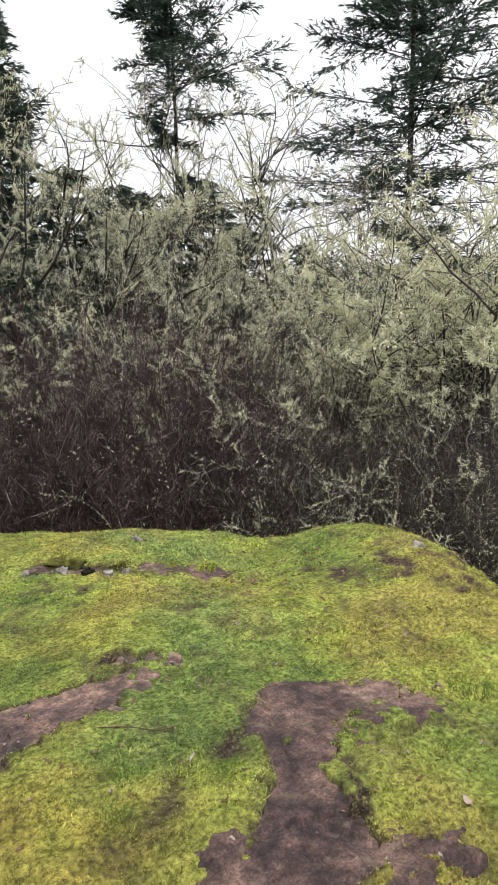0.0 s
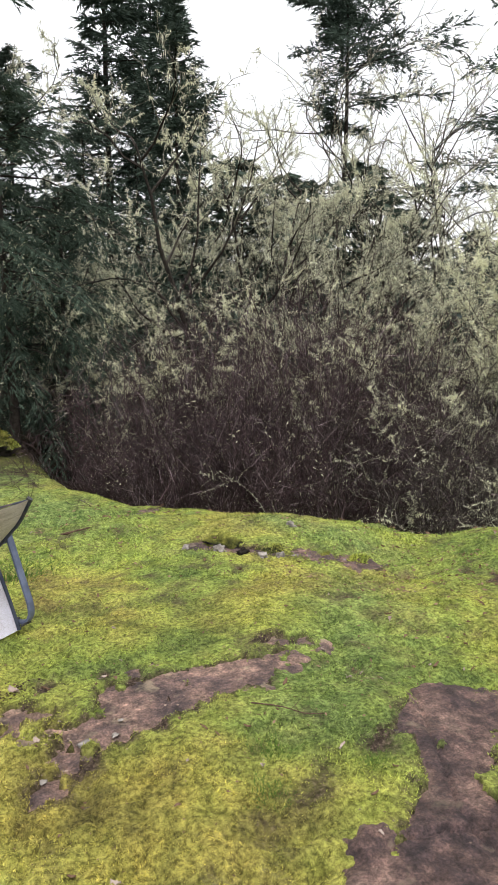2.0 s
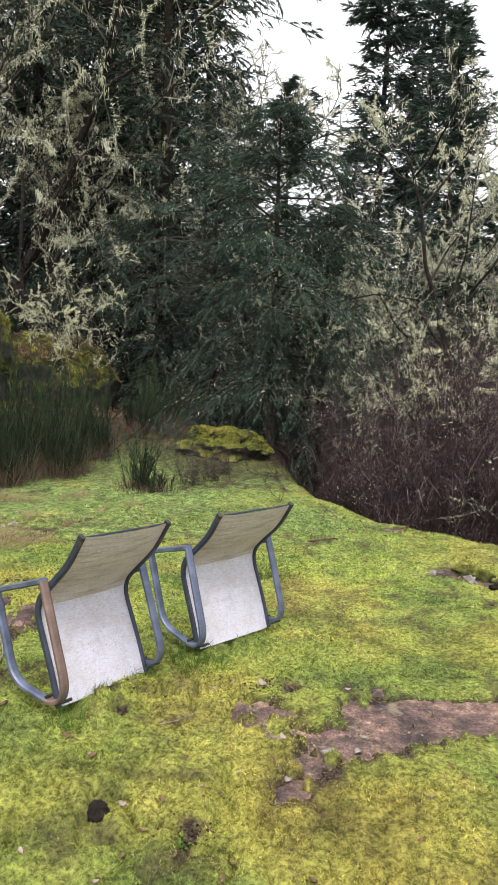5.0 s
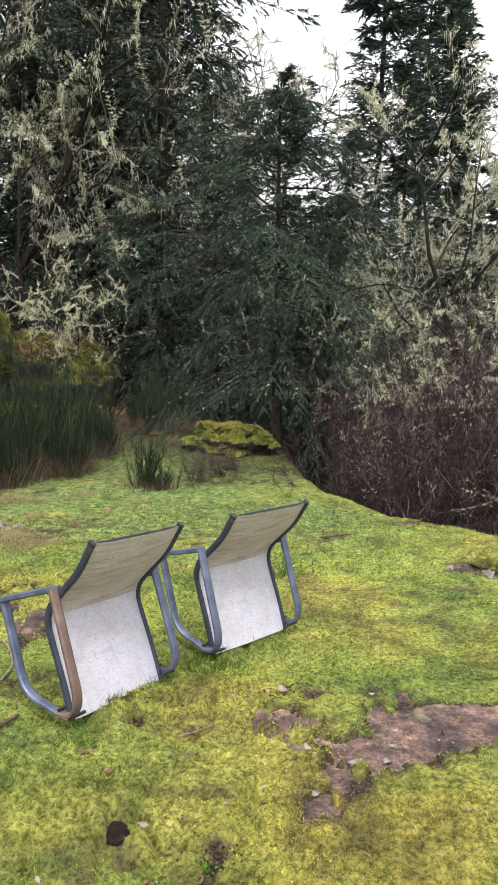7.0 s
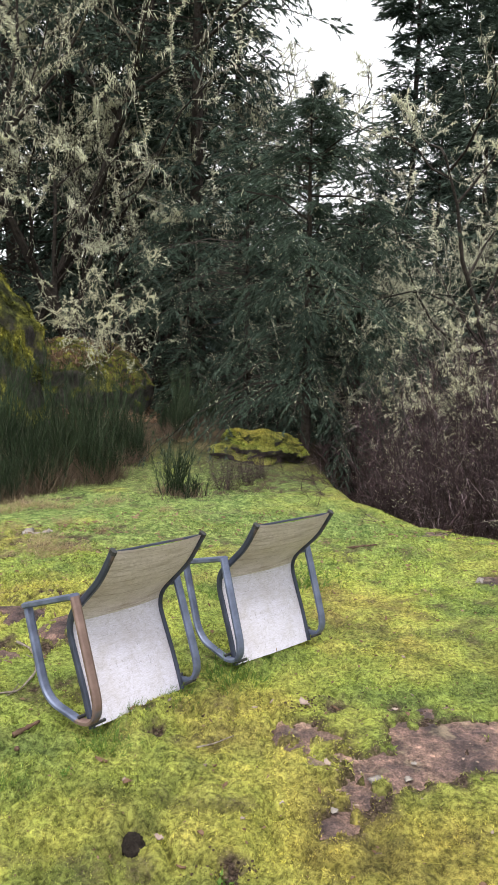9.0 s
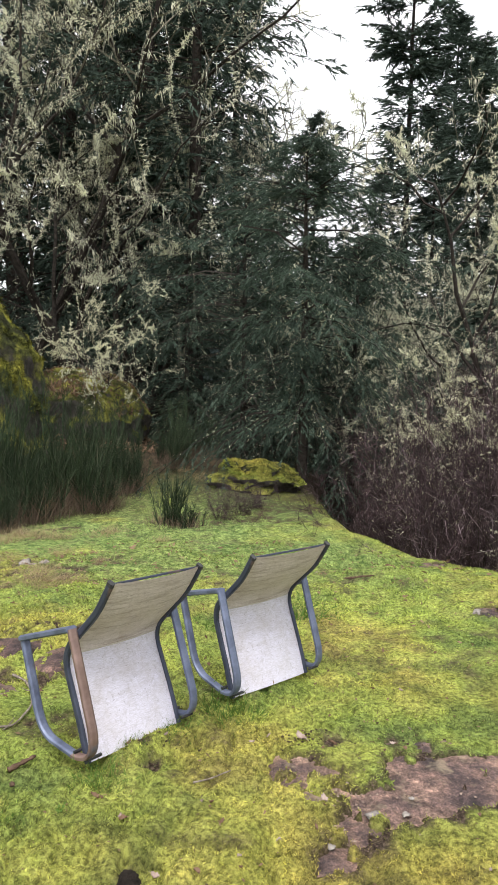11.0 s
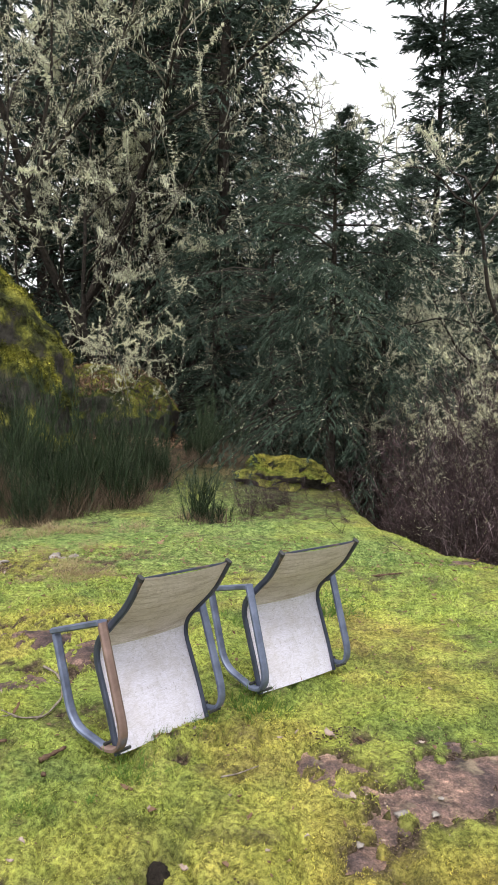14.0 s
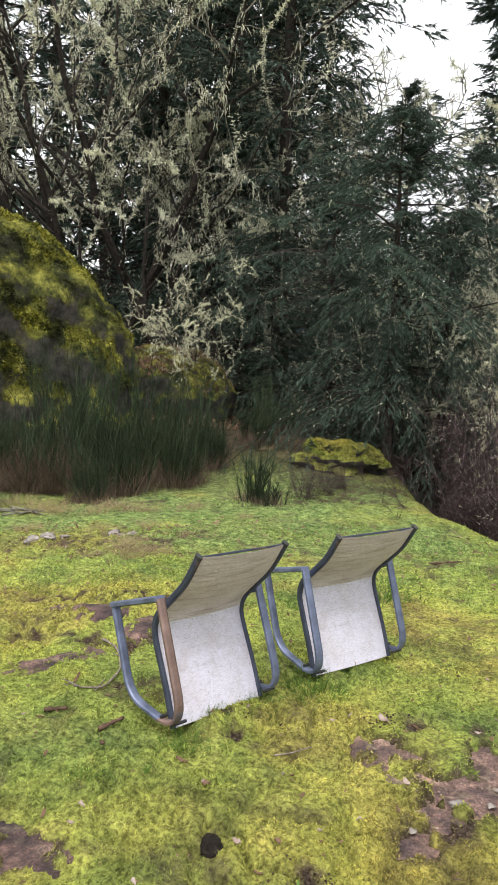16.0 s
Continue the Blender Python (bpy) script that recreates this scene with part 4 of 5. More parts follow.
# near drooping hemlocks
hemlock = conifer("hemlock_tree", 5, 5.2, 2.9, 150, 20, 27, 0.066, M_YEW, 0.46, "bushy dark green hemlock with drooping sprays", 0.2, 0.075, 0.5, 1800, 1.0, 0.18)
stand(hemlock, 3.4, 11.0, 0)
stand(hemlock, 7.6, 12.2, 130, 0.98, copy=True)
hemlock_b = conifer("hemlock_tree", 6, 6.6, 3.0, 170, 16, 21, 0.085, M_YEW, 0.42, "tall dark hemlock with drooping sprays and lichen", 0.04, 0.09, 0.32, 2200, 1.4, 0.18)
for i, (az, r, turn, sc) in enumerate(((-1.6, 14.4, 75, 0.85), (9.4, 14.2, 190, 0.7), (-6.4, 15.4, 250, 0.85), (0.9, 15.4, 320, 0.8), (12.2, 16.5, 20, 0.8), (4.6, 15.6, 140, 0.72))):
    stand(hemlock_b, az, r, turn, sc, copy=i > 0)

# lichen-hung broadleaf trees
oak = leafless("lichen_tree", 11, 6.6, 0.7, 4, 0.06, M_LICHEN_Y, M_BARK, 64000, 0.044, "tall leafless tree hung with pale green lichen", "lichen trees", (11, 8, 5), 0.3, 0.05, 0.44, 1200, 0.7, None, 0.3)
for i, (az, r, turn, sc) in enumerate(((-16.8, 16.5, 165, 1.62), (-12.0, 17.2, 160, 1.3), (-22.5, 18.5, 300, 1.5), (24.6, 14.2, 110, 0.84), (5.4, 13.4, 40, 0.46), (20.6, 17.5, 300, 0.72), (30.0, 15.6, 90, 0.8))):
    stand(oak, az, r, turn, sc, copy=i > 0)
alder = leafless("bare_tree", 12, 9.0, 0.5, 4, 0.045, M_LICHEN_Y, M_BARK, 30000, 0.045, "tall bare tree with dark trunk and fine lichened twigs", "bare trees", (10, 8, 4), 0.2, 0.06, 0.42, 0, 0.5)
for i, (az, r, turn, sc) in enumerate(((36.8, 18.5, 0, 1.15), (39.2, 19.5, 160, 1.25), (33.6, 19.0, 80, 0.95), (22.5, 21.0, 220, 0.9), (27.5, 20.0, 20, 0.65))):
    stand(alder, az, r, turn, sc, copy=i > 0)
haw = leafless("lichen_shrub", 13, 3.7, 0.95, 4, 0.032, M_LICHEN, M_GREYTWIG, 24000, 0.048, "spreading shrub thickly covered with pale lichen", "lichen shrubs", (7, 5, 4), 0.15, 0.02, 0.56, 150, 0.75)
for i, (az, r, sc) in enumerate(((43.0, 12.0, 1.15), (48.0, 11.6, 1.25), (53.0, 11.8, 1.38), (57.5, 10.8, 1.35), (39.0, 12.8, 1.05), (45.5, 13.2, 1.4), (50.5, 13.2, 1.5), (61.5, 11.0, 1.35), (19.2, 10.9, 1.0), (15.0, 11.0, 0.55), (22.8, 11.2, 0.85), (34.0, 10.0, 0.72), (26.5, 13.0, 0.9), (-14.2, 12.4, 0.62))):
    stand(haw, az, r, 67 * i, sc, copy=i > 0)
wand = leafless("lichen_shrub", 14, 2.6, 1.3, 3, 0.018, M_LICHEN, M_LICHBARK, 5500, 0.036, "sparse arching shrub with pale lichened branches", "lichen shrubs", (5, 4, 3), 0.1, -0.03, 0.6, 0, 0.8)
for i, (az, r, sc) in enumerate(((33.5, 8.7, 1.0), (47.5, 8.2, 0.8), (22.0, 9.2, 0.8), (55.0, 7.4, 0.75), (40.0, 8.4, 0.85), (44.0, 8.0, 0.7), (51.0, 7.9, 0.75), (37.0, 9.0, 0.9), (60.0, 7.2, 0.7), (49.0, 9.2, 1.1), (53.5, 8.9, 1.1), (57.5, 8.4, 1.1), (42.0, 9.4, 1.1), (45.5, 9.0, 0.9))):
    stand(wand, az, r, 97 * i, sc, copy=i > 0)

# a dead forked stem among the firs
snag = thing("dead_tree", pose(-2.0, 16.4, float(lie(-2.0, 16.4))), "slim dead tree with a pale lichened fork", "tree")
for nm, shift, top in (("stem", 0.0, 4.6), ("fork", 0.42, 4.4)):
    q = Geo()
    zs = np.linspace(-0.3 if nm == "stem" else 2.0, top, 12)
    q.tube(np.column_stack([shift * sstep(1.9, 3.4, zs) - 0.12 * sstep(2, 4.6, zs) + 0.02 * np.sin(zs * 5), 0 * zs, zs]), 0.075 * (1.05 - zs / 5.5), 8)
    part(nm, q, M_LICHBARK, snag)

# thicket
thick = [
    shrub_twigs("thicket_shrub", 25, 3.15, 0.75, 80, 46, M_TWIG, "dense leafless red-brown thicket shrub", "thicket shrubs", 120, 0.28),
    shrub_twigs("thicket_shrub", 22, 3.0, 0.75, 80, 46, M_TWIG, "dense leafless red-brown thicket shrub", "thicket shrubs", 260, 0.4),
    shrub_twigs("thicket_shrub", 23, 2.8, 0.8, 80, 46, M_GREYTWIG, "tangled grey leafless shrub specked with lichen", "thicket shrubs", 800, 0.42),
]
rng = np.random.RandomState(77)
used = set()
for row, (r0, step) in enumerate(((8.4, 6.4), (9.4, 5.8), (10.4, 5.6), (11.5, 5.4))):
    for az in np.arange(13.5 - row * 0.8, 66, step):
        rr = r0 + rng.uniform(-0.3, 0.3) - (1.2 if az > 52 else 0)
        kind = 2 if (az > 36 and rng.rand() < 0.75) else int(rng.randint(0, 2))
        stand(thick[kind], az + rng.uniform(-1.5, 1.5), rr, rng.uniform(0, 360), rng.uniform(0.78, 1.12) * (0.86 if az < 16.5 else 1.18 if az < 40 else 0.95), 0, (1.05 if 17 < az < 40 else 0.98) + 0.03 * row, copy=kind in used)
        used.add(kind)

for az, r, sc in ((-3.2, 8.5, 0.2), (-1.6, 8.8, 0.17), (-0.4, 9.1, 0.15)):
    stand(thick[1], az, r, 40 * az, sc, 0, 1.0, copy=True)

# distant wooded hill
woods = Geo()
rw = np.random.RandomState(91)
for _ in range(1300):
    az, r = math.radians(rw.uniform(-60, 85)), rw.uniform(70, 290)
    if az > math.radians(18) and r < 170:
        continue
    wx, wy = r * math.sin(az), r * math.cos(az)
    h, w = rw.uniform(8, 15), rw.uniform(1.6, 2.8)
    z0 = float(lie(wx, wy))
    for t in range(4):
        a, rad = z0 + h * (0.05 + 0.22 * t), w * (1 - 0.21 * t)
        ang = np.arange(9) * 2 * math.pi / 9 + rw.rand()
        rim = rad * (0.65 + 0.6 * rw.rand(9))
        v = np.vstack([np.column_stack([wx + rim * np.cos(ang), wy + rim * np.sin(ang), a + rw.uniform(-0.6, 0.3, 9)]), [[wx, wy, a + h * 0.36]]])
        k = np.arange(9)
        woods.tris(v, np.column_stack([k, (k + 1) % 9, np.full(9, 9)]))
tagged(new("far_woods", woods.mesh("far_woods", M_FARWOOD)), "dark distant conifer woods on a hill", "woods", "", "stuff")

# broom in front of the boulder
br = broom("broom_shrub", 31, 1.75, 0.75, 105, "dark green broom shrub with brown dead base")
br_dead = broom("broom_shrub", 33, 1.6, 0.8, 42, "half-dead broom shrub with brown twigs and thin green rods", 70, 0.6)
for i, (az, r, s) in enumerate(((-25.5, 8.6, 0.85), (-21.5, 8.9, 0.82), (-16.8, 8.7, 1.12), (-13.0, 9.2, 0.82), (-18.5, 9.8, 1.0), (-14.5, 10.2, 0.85), (-23.5, 9.8, 1.05), (-29.5, 8.3, 1.0), (-10.4, 10.0, 0.72), (-34, 8.2, 1.0), (-27.5, 9.4, 1.05), (-8.0, 10.8, 0.66), (-5.8, 11.6, 0.6), (-20.0, 8.3, 0.6))):
    kind = br_dead if i in (0, 1, 7, 9) else br
    stand(kind, az, r, 67 * i, s * 0.94, copy=i not in (0, 2))
small_broom = broom("broom_shrub", 32, 0.85, 0.2, 40, "small upright green broom shrub")
stand(small_broom, -6.6, 8.1)


# ---- mossy boulder and ledge ----
def boulder(name, seed, size, lump, material, label, category="rock", group="", fine=0.05, detail=5):
    bm = bmesh.new()
    bmesh.ops.create_icosphere(bm, subdivisions=detail, radius=1.0)
    off = Vector((seed * 3.1, seed * 1.7, seed * 2.3))
    for v in bm.verts:
        q = v.co.copy()
        k = 1 + lump * noise.fractal(q * 1.3 + off, 1.0, 2.0, 4) + fine * noise.fractal(q * 7 + off, 0.9, 2.0, 3) + 0.3 * fine * noise.fractal(q * 26 + off, 0.9, 2.0, 2)
        v.co = Vector((q.x * size[0] * k, q.y * size[1] * k, q.z * size[2] * k))
    for f in bm.faces:
        f.smooth = True
    me = bpy.data.meshes.new(name)
    bm.to_mesh(me)
    bm.free()
    me.materials.append(material)
    return tagged(new(name, me), label, category, group)


def moss_cover(rock, seed, count, size, least=0.15, low=-9.0, material=None, facing=2.0, west=-9.0):
    """Shaggy moss shoots on the upper faces of a rock."""
    rng = np.random.RandomState(seed)
    me = rock.data
    me.calc_loop_triangles()
    co = np.empty(len(me.vertices) * 3, np.float32)
    me.vertices.foreach_get("co", co)
    co = co.reshape(-1, 3)
    tri = np.empty(len(me.loop_triangles) * 3, np.int32)
    me.loop_triangles.foreach_get("vertices", tri)
    a, b, c = (co[tri.reshape(-1, 3)[:, q]] for q in range(3))
    nrm = np.cross(b - a, c - a)
    area = np.linalg.norm(nrm, axis=1)
    nrm = unit(nrm)
    w = area * ((nrm[:, 2] > least) & (a[:, 2] > low) & (nrm[:, 1] < facing) & (a[:, 0] > west))
    q = rng.choice(len(w), count, p=w / w.sum())
    u, v = rng.rand(count, 1), rng.rand(count, 1)
    u, v = np.where(u + v > 1, 1 - u, u), np.where(u + v > 1, 1 - v, v)
    p = a[q] + (b[q] - a[q]) * u + (c[q] - a[q]) * v
    tuftiness = np.clip(0.6 + 1.5 * fbm(p[:, 0] * 1.0 + p[:, 2], p[:, 1] + p[:, 2], 3.0, 3, seed), 0.15, 1.6)[:, None]
    d = unit(nrm[q] + rng.normal(0, 0.5, p.shape) + [0, 0, -0.25])
    g = Geo()
    ln = size * (0.4 + 0.8 * rng.rand(count, 1)) * tuftiness
    g.spikes(p - nrm[q] * 0.004, p + d * ln, ln * 0.45, rng)
    return tagged(part("moss_cover", g, material or M_MOSSY, rock, "shaggy yellow-green moss"), kind="stuff")


def rock_moss(k):
    big = k.noise(1.9, 6, 0.7)
    moss = k.ramp(big, (0.36, (0.035, 0.036, 0.022)), (0.45, (0.08, 0.09, 0.033)), (0.53, (0.25, 0.255, 0.06)), (0.62, (0.48, 0.46, 0.11)))
    return big, k.mix(0.75, moss, k.ramp(k.noise(13, 5, 0.75), (0.34, (0.22, 0.22, 0.18)), (0.5, (0.9, 0.9, 0.85)), (0.66, (1.5, 1.5, 1.35))), "MULTIPLY")


def make_mossrock():
    k = Mat("mossy_rock", 0.92, 0, 0.15)
    nrm = k.t.nodes.new("ShaderNodeSeparateXYZ")
    k.t.links.new(k.t.nodes.new("ShaderNodeNewGeometry").outputs["Normal"], nrm.inputs[0])
    big, moss = rock_moss(k)
    rock = k.ramp(k.noise(6, 6, 0.7), (0.3, (0.03, 0.028, 0.026)), (0.7, (0.18, 0.16, 0.145)))
    add = k.t.nodes.new("ShaderNodeMath")
    add.operation = "MULTIPLY_ADD"
    k.t.links.new(big, add.inputs[0])
    add.inputs[1].default_value = 0.45
    k.t.links.new(nrm.outputs["Z"], add.inputs[2])
    cover = k.ramp(add.outputs[0], (0.26, (0, 0, 0)), (0.46, (1, 1, 1)))
    k.colour(k.mix(cover, rock, moss))
    return k.relief(k.noise(18, 8, 0.82), 1.0, 0.12).m


def make_mossy():
    k = Mat("rock_moss_shoots", 0.92, 0, 0.1)
    _, moss = rock_moss(k)
    k.colour(k.mix(1.0, moss, k.ramp(k.random(), (0.0, (0.25, 0.25, 0.2)), (0.6, (0.9, 0.9, 0.8)), (1.0, (1.9, 1.85, 1.6))), "MULTIPLY"))
    return k.thin(0.25).m


M_MOSSROCK = make_mossrock()
M_MOSSY = make_mossy()
big_rock = boulder("mossy_boulder", 2, (3.8, 2.5, 4.1), 0.09, M_MOSSROCK, "huge rock outcrop covered in yellow-green moss", "boulder", "", 0.05, 6)
big_rock.matrix_world = pose(-7.58, 11.2, -0.12, 0, 0, 0)
moss_cover(big_rock, 3, 110000, 0.06, 0.0, 0.6, None, 0.3, -1.8)
ledge = boulder("mossy_ledge", 5, (0.66, 0.5, 0.30), 0.42, M_MOSSROCK, "low mossy rock ledge with bright green top and dark undercut face", "rock", "", 0.06, 5)
ledge.matrix_world = pose(-0.16, 10.2, -0.24, 0, 0, 4)
moss_cover(ledge, 4, 16000, 0.045, 0.42, -9, M_SHOOT)
knoll = boulder("mossy_mound", 6, (1.35, 1.3, 0.95), 0.15, M_MOSSROCK, "low rock mound with moss and orange leaf litter", "rock", "", 0.05, 5)
knoll.matrix_world = pose(-3.55, 12.9, 0.45, 0, 0, 30)
moss_cover(knoll, 8, 7000, 0.04, 0.3)
moss_cover(knoll, 9, 9000, 0.08, 0.3, 0.1, M_LITTER).name = "litter_cover"

# ---- moss shoots and grass ----
rng = np.random.RandomState(5)


def scatter(n, az0, az1, r0, r1, power=1.0):
    az = np.radians(rng.uniform(az0, az1, n))
    r = r0 * (r1 / r0) ** (rng.rand(n) ** power)
    return r * np.sin(az), r * np.cos(az)


g = Geo()
x, y = scatter(420000, -34, 62, 1.12, 6.6)
ok = (bare(x, y) > 0.0) & (rng.rand(len(x)) > soil_wear(x, y) * 1.3)
x, y = x[ok], y[ok]
z = ground_z(x, y)
far = np.hypot(x, y)
h = (0.0035 + 0.005 * rng.rand(len(x))) * (0.6 + 0.36 * far) * (0.5 + 1.0 * np.clip(0.5 + fbm(x, y, 5, 2, 61), 0, 1))
root = np.column_stack([x, y, z - 0.002])
d = np.column_stack([rng.normal(0, 1.0, (len(x), 2)), np.ones(len(x))])
g.spikes(root, root + unit(d) * h[:, None], h * 0.36, rng)
x, y = scatter(95000, -34, 25, 6.2, 10.0)
z = ground_z(x, y)
h = 0.009 + 0.02 * rng.rand(len(x)) * np.clip(0.5 + fbm(x, y, 2.0, 2, 62), 0.1, 1)
root = np.column_stack([x, y, z - 0.004])
d = np.column_stack([rng.normal(0, 0.8, (len(x), 2)), np.ones(len(x))])
g.spikes(root, root + unit(d) * h[:, None], h * 0.4, rng)
moss = new("moss", g.mesh("moss", M_SHOOT))
paint_moss(moss.data)
tagged(moss, "fine yellow-green moss shoots carpeting the ground", "moss", "", "stuff")


def tuft_blades(seed, count, height, wide, spread=0.35, width=0.004):
    rg = np.random.RandomState(seed)
    q = Geo()
    root = np.column_stack([rg.normal(0, wide, (count, 2)), np.full(count, -0.01)])
    d = unit(np.column_stack([rg.normal(0, spread, (count, 2)) + root[:, :2] / wide * spread * 0.6, np.ones(count)]))
    ln = height * (0.4 + 0.7 * rg.rand(count))
    mid = root + d * (ln * 0.6)[:, None]
    tip = mid + unit(d + np.column_stack([rg.normal(0, 0.5, (count, 2)), np.full(count, -0.25)])) * (ln * 0.45)[:, None]
    q.blades(root, mid, width, rg, 0.5)
    q.blades(mid, tip, width * 0.7, rg, 0.15)
    return q


def seat_on(ob, x, y, turn=0.0, scale=1.0, up=0.0, copy=False):
    m = pose(x, y, float(ground_z(x, y)) + up, 0, 0, turn) @ Matrix.Diagonal((scale, scale, scale, 1))
    if copy:
        return copy_thing(ob, m)
    ob.matrix_world = m
    return ob


grass = tagged(new("grass_tuft", tuft_blades(3, 130, 0.075, 0.05).mesh("grass_tuft", M_GRASS)), "small tuft of fresh green grass in moss", "grass", "grass tufts")
spots = [(2.60, 1.78, 1.2), (-0.55, 2.62, 0.9), (-0.35, 3.02, 0.8), (-0.12, 3.30, 1.3), (-0.08, 3.22, 1.0), (0.2, 4.75, 2.2), (0.28, 4.8, 2.0), (-0.3, 4.5, 1.4), (0.95, 1.9, 0.6), (1.35, 1.9, 0.5), (-0.85, 2.35, 0.6), (1.05, 2.1, 0.6), (-0.33, 3.10, 0.55), (-0.40, 3.0, 0.5), (-0.50, 2.86, 0.5), (-0.62, 2.75, 0.5), (0.05, 3.46, 0.55), (0.17, 3.58, 0.5)]
for i, (gx, gy, gs) in enumerate(spots):
    tagged(seat_on(grass, gx, gy, 70 * i, gs, 0, i > 0), kind="stuff")
dry = tagged(new("dry_grass_tuft", tuft_blades(4, 260, 0.22, 0.14, 0.7, 0.005).mesh("dry_grass_tuft", M_DRYGRASS)), "tuft of bleached dry grass lying over", "grass", "dry grass tufts")
for i, (gx, gy, gs) in enumerate(((-1.77, 5.45, 1.0), (-1.6, 5.5, 0.8), (-2.0, 5.3, 0.7), (-2.7, 7.2, 1.5), (-3.1, 7.0, 1.4), (-2.2, 7.3, 1.2), (-1.7, 7.5, 1.2), (-0.9, 10.2, 1.0), (-1.2, 10.4, 1.0), (-0.6, 10.1, 0.7), (2.8, 3.75, 0.5), (-1.2, 8.2, 0.9), (-2.4, 5.6, 0.8), (-2.3, 6.3, 0.9), (-1.4, 6.0, 0.6), (-1.9, 6.5, 0.9), (-3.0, 6.2, 1.0), (-1.0, 7.0, 0.7), (-2.8, 5.4, 0.6), (-1.85, 5.75, 1.1), (-1.7, 5.3, 0.9), (-1.45, 5.45, 0.8), (-3.3, 7.1, 1.5), (-2.5, 7.4, 1.3), (-3.7, 7.2, 1.5))):
    tagged(seat_on(dry, gx, gy, 50 * i, gs * 0.75, 0, i > 0), kind="stuff")


# ---- fallen leaves, stones, sticks ----
def leaf_mesh(seed, material, long=0.05, wide=0.026):
    rg = random.Random(seed)
    bm = bmesh.new()
    n = 7
    rows = []
    for i in range(n):
        f = i / (n - 1)
        w = wide * math.sin(math.pi * (0.06 + 0.9 * f)) ** 0.8 * (0.85 + 0.3 * rg.random())
        xx = (f - 0.5) * long
        curl = 0.010 * math.cos(3 * f + seed) + 0.006 * rg.random()
        rows.append([bm.verts.new((xx, k * w / 2, curl + abs(k) * 0.006 * (1 + rg.random()))) for k in (-1, 0, 1)])
    for a, b in zip(rows[:-1], rows[1:]):
        for k in (0, 1):
            bm.faces.new((a[k], a[k + 1], b[k + 1], b[k]))
    stem = [bm.verts.new((long * 0.5 + d, 0.0008 * s, 0.008)) for d, s in ((0, -1), (0, 1), (0.012, 1), (0.012, -1))]
    bm.faces.new(stem)
    me = bpy.data.meshes.new("dead_leaf")
    bm.to_mesh(me)
    bm.free()
    me.materials.append(material)
    return me


leaf_data = [leaf_mesh(i, M_LITTER if i % 2 else M_PALELEAF, 0.035 + 0.006 * (i % 4), 0.016 + 0.004 * (i % 3)) for i in range(6)]


def drop_leaf(x, y, k, scale=1.0, label=None):
    ob = new("dead_leaf", leaf_data[k % 6])
    ob.matrix_world = pose(x, y, float(ground_z(x, y)) + 0.008, rng.uniform(-12, 12), rng.uniform(-12, 12), rng.uniform(0, 360)) @ Matrix.Diagonal((scale, scale, scale, 1))
    return tagged(ob, label or ("curled brown dead leaf lying on moss" if k % 2 else "bleached pale dead leaf lying on moss"), "leaf", "fallen leaves")


for lx, ly, k, s in ((0.98, 2.02, 0, 1.1), (1.29, 2.02, 0, 0.8), (1.90, 1.31, 2, 0.9), (2.47, 1.89, 4, 1.6), (-0.54, 2.49, 1, 1.1), (-0.16, 2.48, 0, 0.9), (-0.13, 2.5, 1, 0.7), (0.45, 2.46, 0, 1.2), (0.28, 2.53, 2, 0.9), (0.22, 2.96, 2, 1.3), (-1.18, 3.04, 3, 1.1), (1.6, 2.5, 0, 0.9), (0.55, 2.5, 4, 0.8)):
    drop_leaf(lx, ly, k, s)
lx, ly = scatter(400, -30, 60, 1.25, 6.4, 0.8)
for i in range(len(lx)):
    if bare(lx[i], ly[i]) > -0.05 and i % 3:
        drop_leaf(lx[i], ly[i], int(rng.randint(0, 6)) if rng.rand() < 0.6 else 1 + 2 * int(rng.randint(0, 3)), rng.uniform(0.35, 0.85) * (0.8 + 0.06 * math.hypot(lx[i], ly[i])))

litter = Geo()
n = 15000
az = np.radians(rng.uniform(-32, 60, n))
r = 1.5 + 5.6 * rng.rand(n) ** 0.7
x, y = r * np.sin(az), r * np.cos(az)
density = 0.24 + 0.9 * bump(x, y, 3.6, 3.1, 0.8, 0.55, -40) + 0.5 * bump(x, y, 2.6, 3.7, 0.7, 0.5) + 0.4 * bump(x, y, -2.2, 5.9, 1.4, 0.6)
ok = rng.rand(n) < density
x, y = x[ok], y[ok]
p = np.column_stack([x, y, ground_z(x, y) + 0.012])
d = unit(np.column_stack([rng.normal(0, 1, (len(x), 2)), rng.normal(0, 0.35, len(x))]))
ln = (0.003 + 0.006 * rng.rand(len(x)) ** 2) * np.hypot(x, y)
litter.blades(p, p + d * ln[:, None], ln * 0.4, rng, 0.4)
az = np.radians(rng.uniform(-19, -9, 2200))
r = rng.uniform(11.8, 14.5, 2200)
x, y = r * np.sin(az), r * np.cos(az)
p = np.column_stack([x, y, ground_z(x, y) + 0.03])
d = unit(np.column_stack([rng.normal(0, 1, (len(x), 2)), rng.normal(0.2, 0.4, len(x))]))
ln = 0.03 + 0.05 * rng.rand(len(x))
litter.blades(p, p + d * ln[:, None], ln * 0.4, rng, 0.5)
tagged(new("leaf_litter", litter.mesh("leaf_litter", M_LITTER)), "scattered small dead leaves and bits of bark", "litter", "", "stuff")

